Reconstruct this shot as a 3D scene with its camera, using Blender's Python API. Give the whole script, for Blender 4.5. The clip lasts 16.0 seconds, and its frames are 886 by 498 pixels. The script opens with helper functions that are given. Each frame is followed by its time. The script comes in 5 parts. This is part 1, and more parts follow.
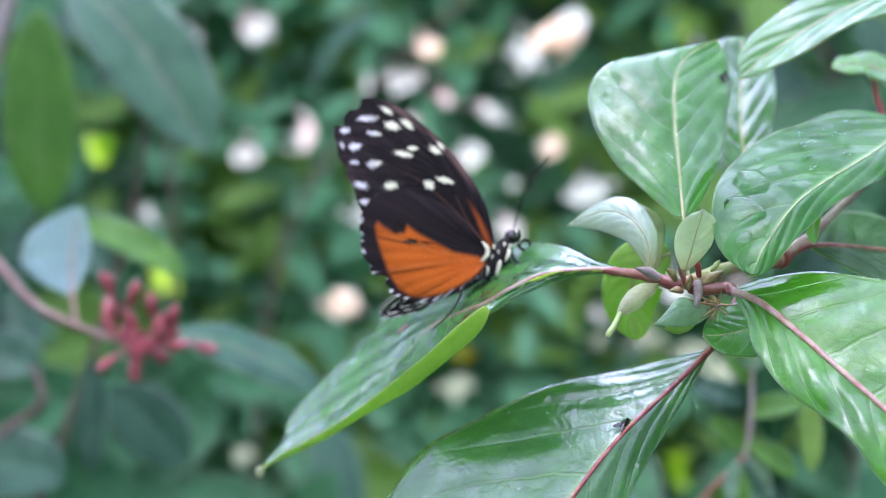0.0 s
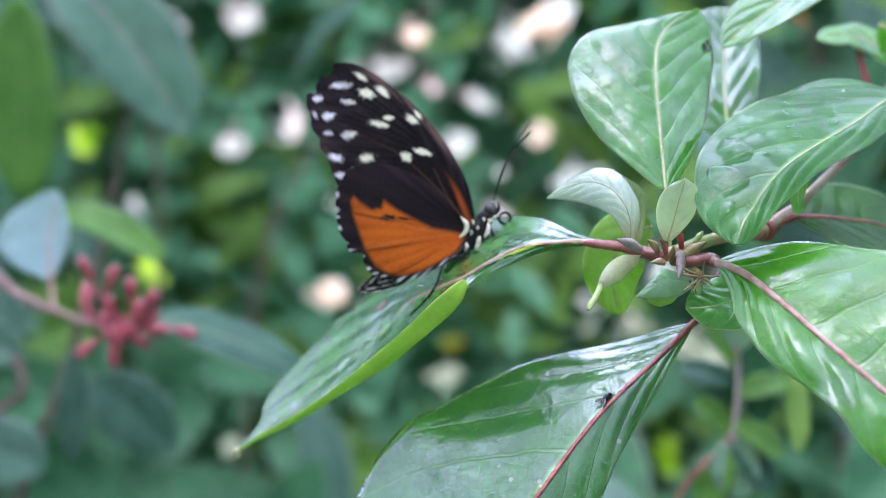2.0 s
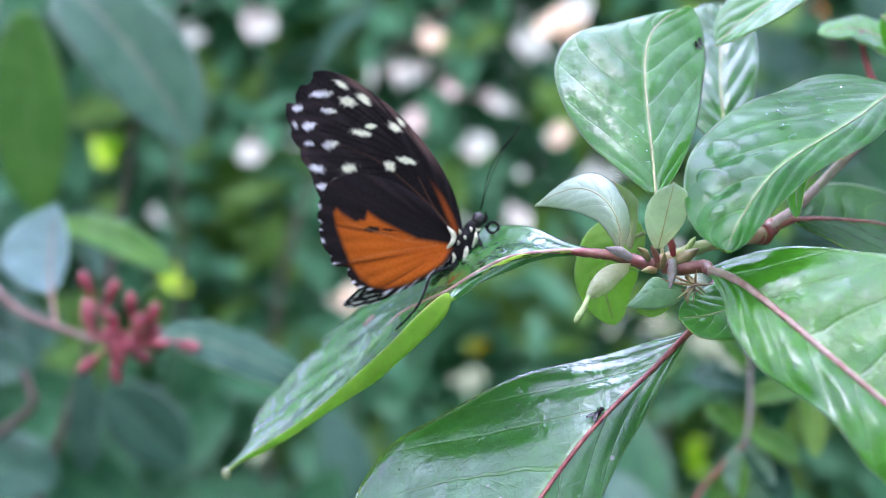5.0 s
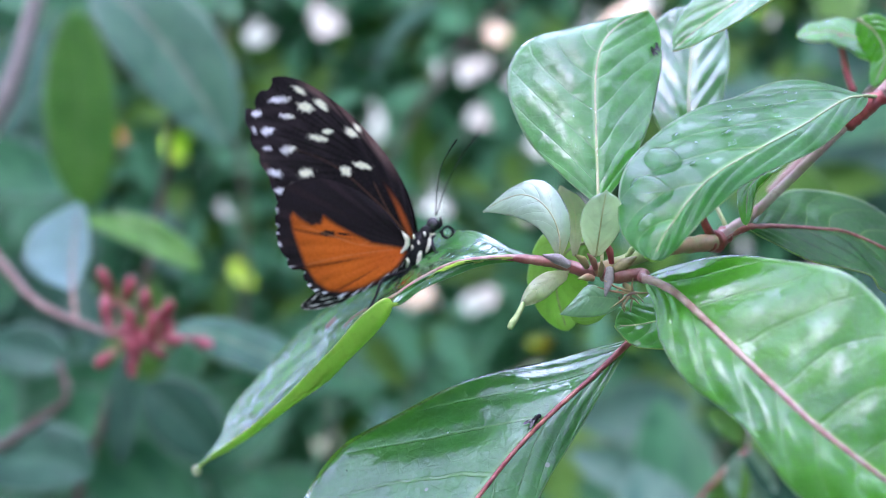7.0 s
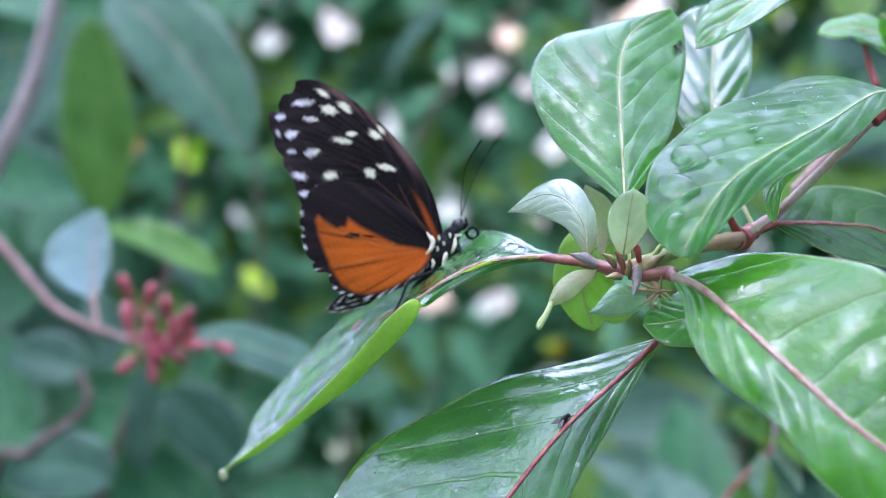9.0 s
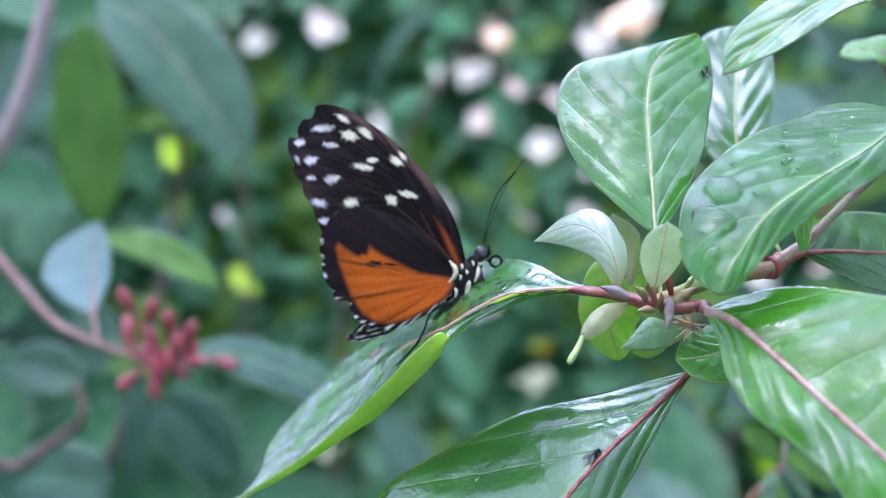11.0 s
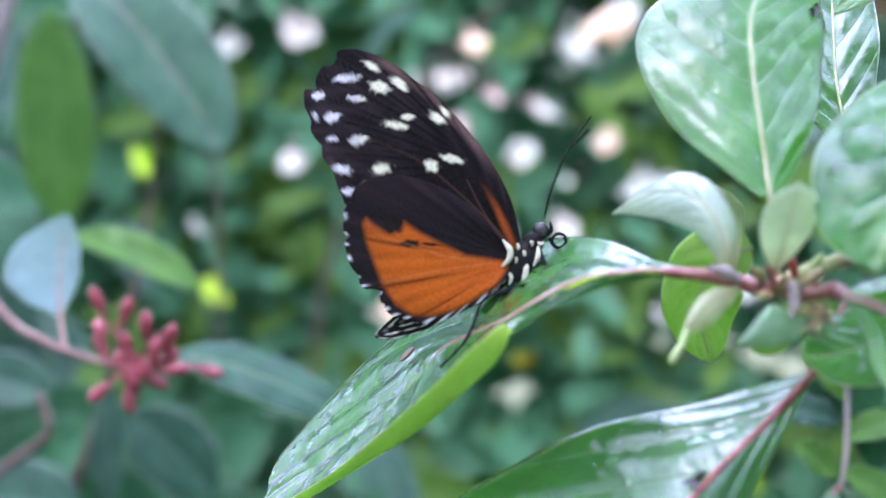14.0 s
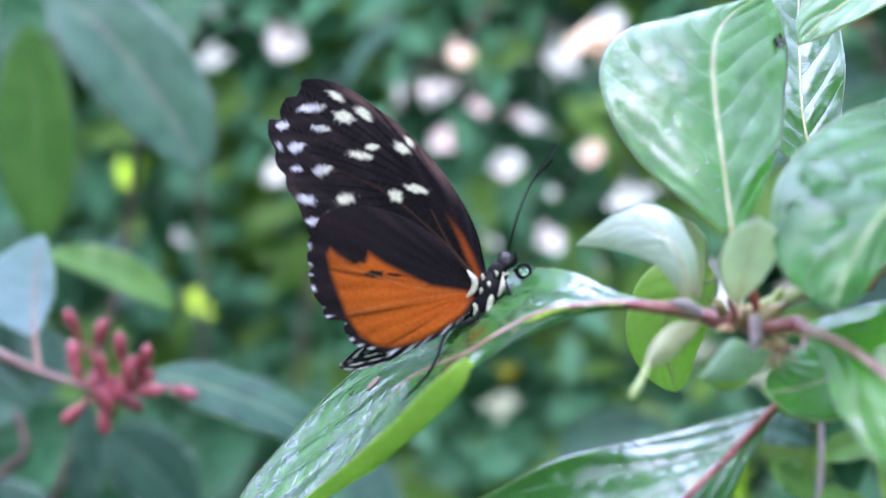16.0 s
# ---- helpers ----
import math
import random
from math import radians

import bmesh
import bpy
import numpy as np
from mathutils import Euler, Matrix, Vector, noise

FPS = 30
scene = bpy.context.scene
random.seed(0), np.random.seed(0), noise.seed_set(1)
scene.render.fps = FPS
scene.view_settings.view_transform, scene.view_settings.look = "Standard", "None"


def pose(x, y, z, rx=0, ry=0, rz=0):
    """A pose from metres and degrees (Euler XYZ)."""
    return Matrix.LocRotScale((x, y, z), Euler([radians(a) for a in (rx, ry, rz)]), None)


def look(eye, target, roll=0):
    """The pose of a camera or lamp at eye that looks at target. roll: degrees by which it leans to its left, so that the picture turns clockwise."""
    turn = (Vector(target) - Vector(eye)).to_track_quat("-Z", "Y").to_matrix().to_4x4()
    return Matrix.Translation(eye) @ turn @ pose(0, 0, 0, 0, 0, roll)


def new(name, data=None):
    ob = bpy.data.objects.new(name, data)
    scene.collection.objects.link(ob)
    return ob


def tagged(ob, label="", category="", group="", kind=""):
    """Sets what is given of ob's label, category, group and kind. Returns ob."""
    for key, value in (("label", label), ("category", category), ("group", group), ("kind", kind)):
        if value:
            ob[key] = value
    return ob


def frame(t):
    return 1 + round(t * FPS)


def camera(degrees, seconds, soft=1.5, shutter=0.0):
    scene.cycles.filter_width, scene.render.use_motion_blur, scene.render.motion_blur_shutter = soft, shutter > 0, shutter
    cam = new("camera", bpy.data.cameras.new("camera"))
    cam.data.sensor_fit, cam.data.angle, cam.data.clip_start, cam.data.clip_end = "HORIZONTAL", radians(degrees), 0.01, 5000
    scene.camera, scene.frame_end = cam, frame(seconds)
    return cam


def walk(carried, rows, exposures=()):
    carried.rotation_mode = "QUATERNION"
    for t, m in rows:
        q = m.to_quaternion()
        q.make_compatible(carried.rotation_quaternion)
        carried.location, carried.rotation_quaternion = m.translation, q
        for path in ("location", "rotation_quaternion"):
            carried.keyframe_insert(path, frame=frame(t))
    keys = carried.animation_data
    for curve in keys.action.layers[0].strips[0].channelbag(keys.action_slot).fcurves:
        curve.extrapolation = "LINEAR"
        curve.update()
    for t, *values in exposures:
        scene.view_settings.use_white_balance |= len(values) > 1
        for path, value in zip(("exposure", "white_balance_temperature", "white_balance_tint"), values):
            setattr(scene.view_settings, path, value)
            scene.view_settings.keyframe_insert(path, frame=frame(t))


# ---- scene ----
cam = camera(42.0, 16.0, soft=0.85)
# a wide-open lens held close: the plant is sharp, the garden melts away
cam.data.dof.use_dof = True
cam.data.dof.focus_distance = 0.191
cam.data.dof.aperture_fstop = 11.4

PATH = [
    (0, (0.03936, 0.06111, 1.21583), (-0.13621, 2.05195, 1.14014), -0.961),
    (0.5, (0.03929, 0.06266, 1.21384), (-0.12250, 2.05427, 1.12839), -1.001),
    (1, (0.04121, 0.06272, 1.21319), (-0.12737, 2.05352, 1.12197), -1.136),
    (1.5, (0.04083, 0.06325, 1.21358), (-0.13017, 2.05401, 1.12620), -1.284),
    (2, (0.04105, 0.06585, 1.21242), (-0.11671, 2.05752, 1.12086), -1.309),
    (2.5, (0.04086, 0.06647, 1.21585), (-0.11540, 2.05917, 1.14713), -1.457),
    (3, (0.04331, 0.07080, 1.21279), (-0.08581, 2.06456, 1.12196), -1.442),
    (3.5, (0.04619, 0.07195, 1.21226), (-0.09644, 2.06457, 1.11666), -1.795),
    (4, (0.04436, 0.07322, 1.21215), (-0.10958, 2.06534, 1.12392), -1.770),
    (6.5, (0.06454, 0.07393, 1.21607), (-0.25008, 2.04711, 1.12898), -2.918),
    (7, (0.07103, 0.07527, 1.21439), (-0.26879, 2.04417, 1.12530), -2.246),
    (7.5, (0.07230, 0.07394, 1.21418), (-0.26824, 2.04193, 1.10890), -2.474),
    (8, (0.07092, 0.07345, 1.21875), (-0.25038, 2.04283, 1.08346), -3.438),
    (8.5, (0.07241, 0.07660, 1.21450), (-0.25809, 2.04687, 1.12076), -2.861),
    (9, (0.06865, 0.07496, 1.21380), (-0.29221, 2.04052, 1.13393), -2.962),
    (11.5, (0.05798, 0.07985, 1.22066), (-0.27000, 2.05075, 1.13131), -3.002),
    (12, (0.05301, 0.08864, 1.21778), (-0.27226, 2.06049, 1.14029), -3.166),
    (12.5, (0.04857, 0.10081, 1.21828), (-0.23111, 2.07898, 1.12543), -3.070),
    (13, (0.04469, 0.10796, 1.21663), (-0.23168, 2.08599, 1.11160), -3.300),
    (13.5, (0.04420, 0.11051, 1.21529), (-0.23116, 2.09057, 1.15598), -2.685),
    (14, (0.04225, 0.11333, 1.21332), (-0.23505, 2.09287, 1.14595), -2.852),
    (14.5, (0.04164, 0.11417, 1.21487), (-0.21940, 2.09614, 1.15435), -2.863),
    (15, (0.04228, 0.11776, 1.21475), (-0.22354, 2.09908, 1.15386), -2.900),
    (15.5, (0.04255, 0.11773, 1.21499), (-0.23195, 2.09812, 1.16290), -3.000),
    (16, (0.04575, 0.11445, 1.21621), (-0.20993, 2.09737, 1.16451), -2.919),
]
walk(cam, [(t, look(eye, target, roll)) for t, eye, target, roll in PATH], exposures=[(0.0, 0.51, 6030, 40), (4.2, 0.51, 5970, 40), (6.5, 0.5, 5800, 42), (9.0, 0.5, 5790, 42), (12.5, 0.57, 5820, 44), (14.0, 0.69, 5830, 44), (16.0, 0.69, 5830, 44)])

# ---- world and light: bright hazy daylight, the plant in open shade ----
world = bpy.data.worlds.new("sky")
scene.world = world
world.use_nodes = True
wn = world.node_tree
sky = wn.nodes.new("ShaderNodeTexSky")
sky.sky_type = "NISHITA"
sky.sun_disc = False
sky.sun_elevation = radians(60)
sky.sun_rotation = radians(205)
sky.air_density, sky.dust_density, sky.ozone_density = 1.2, 2.0, 1.5
wn.links.new(sky.outputs[0], wn.nodes["Background"].inputs[0])
wn.nodes["Background"].inputs[1].default_value = 0.3
cloud = wn.nodes.new("ShaderNodeBackground")          # thin even cloud over the blue
cloud.inputs[0].default_value, cloud.inputs[1].default_value = (0.80, 0.93, 1.0, 1), 4.6
both = wn.nodes.new("ShaderNodeAddShader")
wn.links.new(wn.nodes["Background"].outputs[0], both.inputs[0])
wn.links.new(cloud.outputs[0], both.inputs[1])
wn.links.new(both.outputs[0], wn.nodes["World Output"].inputs[0])
sun = new("sun", bpy.data.lights.new("sun", "SUN"))
sun.data.energy, sun.data.angle, sun.data.color = 1.0, radians(20), (1.0, 0.96, 0.9)
az, el = radians(205), radians(60)
sun.matrix_world = look((0, 0, 8), Vector((0, 0, 8)) - Vector((math.sin(az) * math.cos(el), math.cos(az) * math.cos(el), math.sin(el))))

MM = 0.001
HOME = Vector((0.0625, 0.266, 1.2))      # the knot of the near branch


def at(x, y, z):
    """A place in millimetres from the knot of the near branch."""
    return HOME + Vector((x, y, z)) * MM


# ---- materials ----
class Nodes:
    """A small writer of node trees."""

    def __init__(self, name):
        self.mat = bpy.data.materials.new(name)
        self.mat.use_nodes = True
        self.t = self.mat.node_tree
        self.t.nodes.clear()
        self.out = self.t.nodes.new("ShaderNodeOutputMaterial")

    def put(self, value, socket):
        if hasattr(value, "is_output"):
            self.t.links.new(value, socket)
        elif isinstance(value, tuple) and len(value) == 3 and socket.type == "RGBA":
            socket.default_value = (*value, 1)
        else:
            socket.default_value = value

    def node(self, kind, out=0, op="", clamp=False, smooth=False, edges=False, attribute="", **ins):
        n = self.t.nodes.new(kind)
        if op:
            n.operation, n.use_clamp = op, clamp
        if smooth:
            n.interpolation_type = "SMOOTHSTEP"
        if edges:
            n.feature = "DISTANCE_TO_EDGE"
        if attribute:
            n.attribute_name = attribute
        for key, value in ins.items():
            key = key.replace("_", " ")
            self.put(value, n.inputs[int(key[1:])] if key[0] == "i" and key[1:].isdigit() else n.inputs[key])
        return n.outputs[out]

    def math(self, op, a, b=0.0, c=0.0, clamp=False):
        return self.node("ShaderNodeMath", op=op, clamp=clamp, i0=a, i1=b, i2=c)

    def step(self, x, lo, hi):
        return self.node("ShaderNodeMapRange", smooth=True, Value=x, From_Min=lo, From_Max=hi)

    def mix(self, f, a, b):
        n = self.t.nodes.new("ShaderNodeMix")
        n.data_type = "RGBA"
        for value, k in ((f, 0), (a, 6), (b, 7)):
            self.put(value, n.inputs[k])
        return n.outputs[2]

    def noise(self, scale, detail=3.0, vec=None, out=0):
        if vec is None:
            vec = self.node("ShaderNodeTexCoord", out=3)
        return self.node("ShaderNodeTexNoise", out=out, Vector=vec, Scale=scale, Detail=detail)

    def bump(self, h, strength, dist):
        return self.node("ShaderNodeBump", Height=h, Strength=strength, Distance=dist)

    def done(self, shader):
        self.t.links.new(shader, self.out.inputs[0])
        return self.mat


VEINS, SLANT = 7.0, 2.1


def leaf_mat(name, dark, light, vein, rough=0.3, glow=0.25, glow_col=None, coat=0.8, spots=0.0, flush=None, low=0.1, relief=0.5, edge=(0.38, 0.58), size=1.0):
    """Leaf skin: side veins that sweep to the tip, a paler midrib, mottled green and a wet, uneven gloss."""
    m = Nodes(name)
    uv = m.node("ShaderNodeUVMap")
    sep = m.t.nodes.new("ShaderNodeSeparateXYZ")
    m.t.links.new(uv, sep.inputs[0])
    u, v = sep.outputs[0], sep.outputs[1]
    av = m.math("ABSOLUTE", m.math("MULTIPLY_ADD", v, 2.0, -1.0))
    obj = m.node("ShaderNodeTexCoord", out=3)
    wob = m.noise(260, 2, obj)
    s = m.math("SUBTRACT", m.math("MULTIPLY", u, VEINS), m.math("MULTIPLY", m.math("POWER", av, 1.35), SLANT))
    s = m.math("ADD", s, m.math("MULTIPLY", wob, 0.12))
    d = m.math("ABSOLUTE", m.math("SUBTRACT", m.math("FRACT", s), 0.5))
    line = m.math("MULTIPLY", m.step(d, 0.05, 0.012), m.math("SUBTRACT", 1.0, m.math("MULTIPLY", av, 0.75)))
    rib = m.step(av, 0.06, 0.02)
    net = m.node("ShaderNodeTexVoronoi", edges=True, Vector=obj, Scale=420.0)
    fine = m.step(net, 0.10, 0.0)
    big = m.step(m.noise(90, 4, obj), 0.32, 0.7)
    col = m.mix(big, dark, light)
    col = m.mix(m.math("MULTIPLY", m.step(m.noise(900, 3, obj), 0.45, 0.8), 0.35), col, tuple(c * 0.55 for c in dark))
    col = m.mix(m.math("MULTIPLY", fine, 0.07), col, vein)
    col = m.mix(m.math("MULTIPLY", line, 0.4), col, vein)
    col = m.mix(m.math("MULTIPLY", rib, 0.7), col, vein)
    col = m.mix(m.math("MULTIPLY", m.step(av, 0.95, 0.99), 0.5), col, tuple(0.4 + 0.6 * c for c in vein))
    if flush:
        col = m.mix(m.step(m.math("ADD", u, m.math("MULTIPLY", wob, 0.2)), 0.38, 0.0), col, flush)
    if spots:
        dots = m.node("ShaderNodeTexVoronoi", Vector=obj, Scale=300.0, Randomness=1.0)
        pick = m.math("MULTIPLY", m.step(dots, 0.16, 0.10), m.step(m.noise(60, 2, obj), 0.58, 0.66))
        col = m.mix(m.math("MULTIPLY", pick, spots), col, (0.75, 0.72, 0.6))
    streak = m.node("ShaderNodeMapping", Vector=obj, Scale=(1.0, 1.0, 0.45))
    patch = m.math("MULTIPLY_ADD", m.noise(75 * size, 3, streak), 0.4, m.math("MULTIPLY", m.noise(380 * size, 4, obj), 0.4))
    patch = m.math("MULTIPLY_ADD", m.noise(1500, 2, obj), 0.16, patch)
    wet = m.step(patch, *edge)
    h = m.math("ADD", m.math("MULTIPLY", line, -0.22), m.math("MULTIPLY", m.noise(170 * size, 3, obj), 1.3))
    h = m.math("ADD", h, m.math("MULTIPLY", m.noise(520, 2, obj), 0.3))
    h = m.math("ADD", h, m.math("MULTIPLY", fine, -0.03))
    n = m.bump(h, relief, 0.0006)
    body = m.node("ShaderNodeBsdfPrincipled", Base_Color=col, Roughness=m.math("MULTIPLY_ADD", wet, -0.15, rough + 0.2), Normal=n, Specular_IOR_Level=0.13)
    tr = m.node("ShaderNodeBsdfTranslucent", Color=m.mix(0.35, glow_col or tuple(min(1, c * 2.6) for c in light), col), Normal=n)
    body = m.node("ShaderNodeMixShader", i0=glow, i1=body, i2=tr)
    if not coat:
        return m.done(body)
    film = m.math("MULTIPLY_ADD", wet, coat * (1.05 - low), coat * low)
    fr = m.math("MULTIPLY", m.node("ShaderNodeFresnel", IOR=1.5, Normal=n), film, clamp=True)
    grain = m.bump(m.math("ADD", h, m.math("MULTIPLY", m.noise(1500, 3, obj), 0.14)), min(1.0, relief * 1.3), 0.0006)
    gl = m.node("ShaderNodeBsdfGlossy", Roughness=m.math("MULTIPLY_ADD", wet, -0.12, rough - 0.04), Normal=grain, Color=(0.9, 0.97, 1.0))
    return m.done(m.node("ShaderNodeMixShader", i0=fr, i1=body, i2=gl))


def skin_mat(name, a, b, scale=300.0, rough=0.5, bump=0.3, coat=0.0, spec=0.5):
    """Bark, stalk, berry or body skin: two tones, grain and relief."""
    m = Nodes(name)
    obj = m.node("ShaderNodeTexCoord", out=3)
    col = m.mix(m.step(m.noise(scale, 4, obj), 0.35, 0.68), a, b)
    col = m.mix(m.math("MULTIPLY", m.step(m.noise(scale * 6, 2, obj), 0.5, 0.75), 0.3), col, tuple(c * 0.5 for c in a))
    n = m.bump(m.noise(scale * 4, 4, obj), bump, 0.0004)
    return m.done(m.node("ShaderNodeBsdfPrincipled", Base_Color=col, Roughness=rough, Normal=n, Coat_Weight=coat, Coat_Roughness=0.12, Specular_IOR_Level=spec))


def wing_mat(name):
    """Wing scales: pigment of the wing, dusted, with a faint satin sheen."""
    m = Nodes(name)
    obj = m.node("ShaderNodeTexCoord", out=3)
    pig = m.node("ShaderNodeAttribute", attribute="pigment")
    dust = m.noise(2600, 2, obj)
    col = m.mix(m.math("MULTIPLY", m.step(dust, 0.45, 0.7), 0.22), pig, (0.0, 0.0, 0.0))
    n = m.bump(m.noise(1500, 3, obj), 0.35, 0.0002)
    return m.done(m.node("ShaderNodeBsdfPrincipled", Base_Color=col, Roughness=0.55, Normal=n, Specular_IOR_Level=0.07))


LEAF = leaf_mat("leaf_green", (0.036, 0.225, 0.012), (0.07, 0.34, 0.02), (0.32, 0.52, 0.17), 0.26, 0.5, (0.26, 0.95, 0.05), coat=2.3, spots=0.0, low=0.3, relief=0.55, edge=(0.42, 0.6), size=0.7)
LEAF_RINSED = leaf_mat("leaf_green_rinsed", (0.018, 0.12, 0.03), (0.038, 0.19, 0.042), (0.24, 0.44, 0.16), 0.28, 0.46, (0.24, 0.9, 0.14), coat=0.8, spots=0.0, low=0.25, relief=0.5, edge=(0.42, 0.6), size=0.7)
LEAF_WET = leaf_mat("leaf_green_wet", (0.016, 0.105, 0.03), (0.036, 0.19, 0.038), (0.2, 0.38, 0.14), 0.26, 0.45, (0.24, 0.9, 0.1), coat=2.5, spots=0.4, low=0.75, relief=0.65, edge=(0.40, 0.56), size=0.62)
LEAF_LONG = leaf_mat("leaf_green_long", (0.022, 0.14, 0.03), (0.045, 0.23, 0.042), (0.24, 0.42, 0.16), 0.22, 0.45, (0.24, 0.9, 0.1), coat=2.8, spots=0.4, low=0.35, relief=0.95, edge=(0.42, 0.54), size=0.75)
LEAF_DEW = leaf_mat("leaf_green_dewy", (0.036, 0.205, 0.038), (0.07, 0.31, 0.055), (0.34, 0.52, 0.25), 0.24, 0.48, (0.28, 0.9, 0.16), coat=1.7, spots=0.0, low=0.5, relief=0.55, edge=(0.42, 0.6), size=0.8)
# reflected sky is put into this pale bluish base colour
TWIG_LEAF_SKY_TINT = leaf_mat("leaf_sky_tinted", (0.18, 0.31, 0.34), (0.25, 0.4, 0.43), (0.36, 0.46, 0.46), 0.5, 0.35, coat=0.7)
TWIG = skin_mat("twig_skin", (0.22, 0.13, 0.11), (0.31, 0.22, 0.19), 160, 0.6, 0.35)
LEAF_BACK = leaf_mat("leaf_underside", (0.36, 0.54, 0.10), (0.5, 0.7, 0.16), (0.68, 0.78, 0.34), 0.5, 0.8, (0.8, 1.0, 0.3), coat=0.0)
# sky sheen partly painted as a paler base, partly real coat gloss
LEAF_SHEEN_TINT = leaf_mat("leaf_green_sheen_tint", (0.16, 0.33, 0.2), (0.25, 0.44, 0.27), (0.34, 0.48, 0.32), 0.4, 0.45, coat=1.6)
LEAF_GLOW = leaf_mat("leaf_thin_green", (0.32, 0.54, 0.13), (0.4, 0.62, 0.18), (0.5, 0.68, 0.28), 0.5, 0.5, (0.5, 0.9, 0.15), coat=0.0)
LEAF_DARK = leaf_mat("leaf_dark", (0.016, 0.085, 0.02), (0.035, 0.16, 0.03), (0.22, 0.4, 0.1), 0.3, 0.25, coat=0.25)
LEAF_YOUNG = leaf_mat("leaf_young", (0.44, 0.6, 0.46), (0.58, 0.73, 0.6), (0.64, 0.7, 0.55), 0.3, 0.6, (0.75, 0.95, 0.6), coat=1.6, low=0.5, flush=(0.42, 0.36, 0.16))
LEAF_PINK = leaf_mat("leaf_flushed", (0.42, 0.52, 0.3), (0.58, 0.58, 0.42), (0.62, 0.5, 0.38), 0.4, 0.7, (0.9, 0.98, 0.6), coat=0.8, flush=(0.5, 0.36, 0.26))
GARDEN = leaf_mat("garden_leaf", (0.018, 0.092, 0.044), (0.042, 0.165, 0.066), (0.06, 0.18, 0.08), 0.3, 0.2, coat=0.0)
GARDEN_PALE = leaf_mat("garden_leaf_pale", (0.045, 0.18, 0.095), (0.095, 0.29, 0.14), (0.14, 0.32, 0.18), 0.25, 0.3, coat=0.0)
GARDEN_SHEEN = leaf_mat("garden_leaf_sheen", (0.034, 0.12, 0.07), (0.062, 0.18, 0.10), (0.22, 0.22, 0.17), 0.42, 0.25, coat=0.45)
GARDEN_GREY = leaf_mat("garden_leaf_grey", (0.036, 0.105, 0.075), (0.07, 0.165, 0.11), (0.14, 0.22, 0.16), 0.2, 0.15, coat=0.0)
GARDEN_TEAL = leaf_mat("garden_leaf_teal", (0.017, 0.076, 0.046), (0.035, 0.12, 0.068), (0.08, 0.2, 0.12), 0.35, 0.25, coat=0.2)
GARDEN_DIM = leaf_mat("garden_leaf_dim", (0.011, 0.06, 0.034), (0.024, 0.092, 0.05), (0.07, 0.16, 0.1), 0.35, 0.2, coat=0.15)
GARDEN_OLIVE = leaf_mat("garden_leaf_olive", (0.05, 0.14, 0.02), (0.10, 0.22, 0.035), (0.16, 0.28, 0.08), 0.3, 0.3, coat=0.0)
GARDEN_FRESH = leaf_mat("garden_leaf_fresh", (0.06, 0.2, 0.03), (0.12, 0.3, 0.05), (0.2, 0.36, 0.1), 0.4, 0.5, (0.3, 0.7, 0.08), coat=0.4)
GARDEN_LIME = leaf_mat("garden_leaf_lime", (0.17, 0.33, 0.02), (0.26, 0.42, 0.03), (0.34, 0.5, 0.1), 0.5, 0.6, (0.46, 0.68, 0.05), coat=0.0)
GARDEN_PEACH = leaf_mat("garden_leaf_faded", (0.6, 0.38, 0.2), (0.75, 0.5, 0.3), (0.7, 0.55, 0.4), 0.5, 0.7, (0.95, 0.72, 0.5), coat=0.0)
GARDEN_RUST = leaf_mat("garden_leaf_rust", (0.4, 0.1, 0.02), (0.6, 0.2, 0.03), (0.5, 0.3, 0.1), 0.5, 0.6, (0.95, 0.4, 0.05), coat=0.0)
RED_RIB = skin_mat("red_rib", (0.26, 0.05, 0.045), (0.4, 0.14, 0.10), 500, 0.4, 0.25, 0.3)
PETIOLE = skin_mat("petiole_skin", (0.22, 0.055, 0.045), (0.36, 0.16, 0.11), 260, 0.38, 0.35, 0.4)
LEAF_TIP = skin_mat("leaf_tip_skin", (0.3, 0.44, 0.14), (0.42, 0.55, 0.22), 400, 0.4, 0.25, 0.3)
STIPULE = skin_mat("stipule_skin", (0.17, 0.13, 0.05), (0.33, 0.27, 0.11), 420, 0.45, 0.4, 0.2)
CRIMSON = skin_mat("crimson_skin", (0.24, 0.025, 0.03), (0.36, 0.07, 0.06), 300, 0.4, 0.3, 0.3)
PINK_RIB = skin_mat("pink_rib", (0.36, 0.17, 0.14), (0.47, 0.33, 0.26), 500, 0.42, 0.25, 0.3)
GREEN_RIB = skin_mat("green_rib", (0.26, 0.40, 0.13), (0.4, 0.5, 0.22), 500, 0.42, 0.25, 0.2)
PALE_RIB = skin_mat("pale_rib", (0.4, 0.46, 0.2), (0.52, 0.5, 0.28), 500, 0.42, 0.25, 0.2)
STEM = skin_mat("stem_skin", (0.26, 0.3, 0.1), (0.42, 0.2, 0.13), 160, 0.45, 0.35, 0.2)
STEM_PINK = skin_mat("stem_pink", (0.42, 0.23, 0.21), (0.5, 0.36, 0.32), 160, 0.5, 0.35, 0.15)
STEM_GREY = skin_mat("stem_grey_pink", (0.34, 0.27, 0.27), (0.46, 0.38, 0.37), 160, 0.5, 0.35, 0.1)
STEM_BROWN = skin_mat("stem_brown_pink", (0.10, 0.066, 0.055), (0.15, 0.10, 0.085), 160, 0.6, 0.35)
LILAC = skin_mat("bud_lilac", (0.2, 0.17, 0.16), (0.33, 0.28, 0.28), 500, 0.5, 0.4)
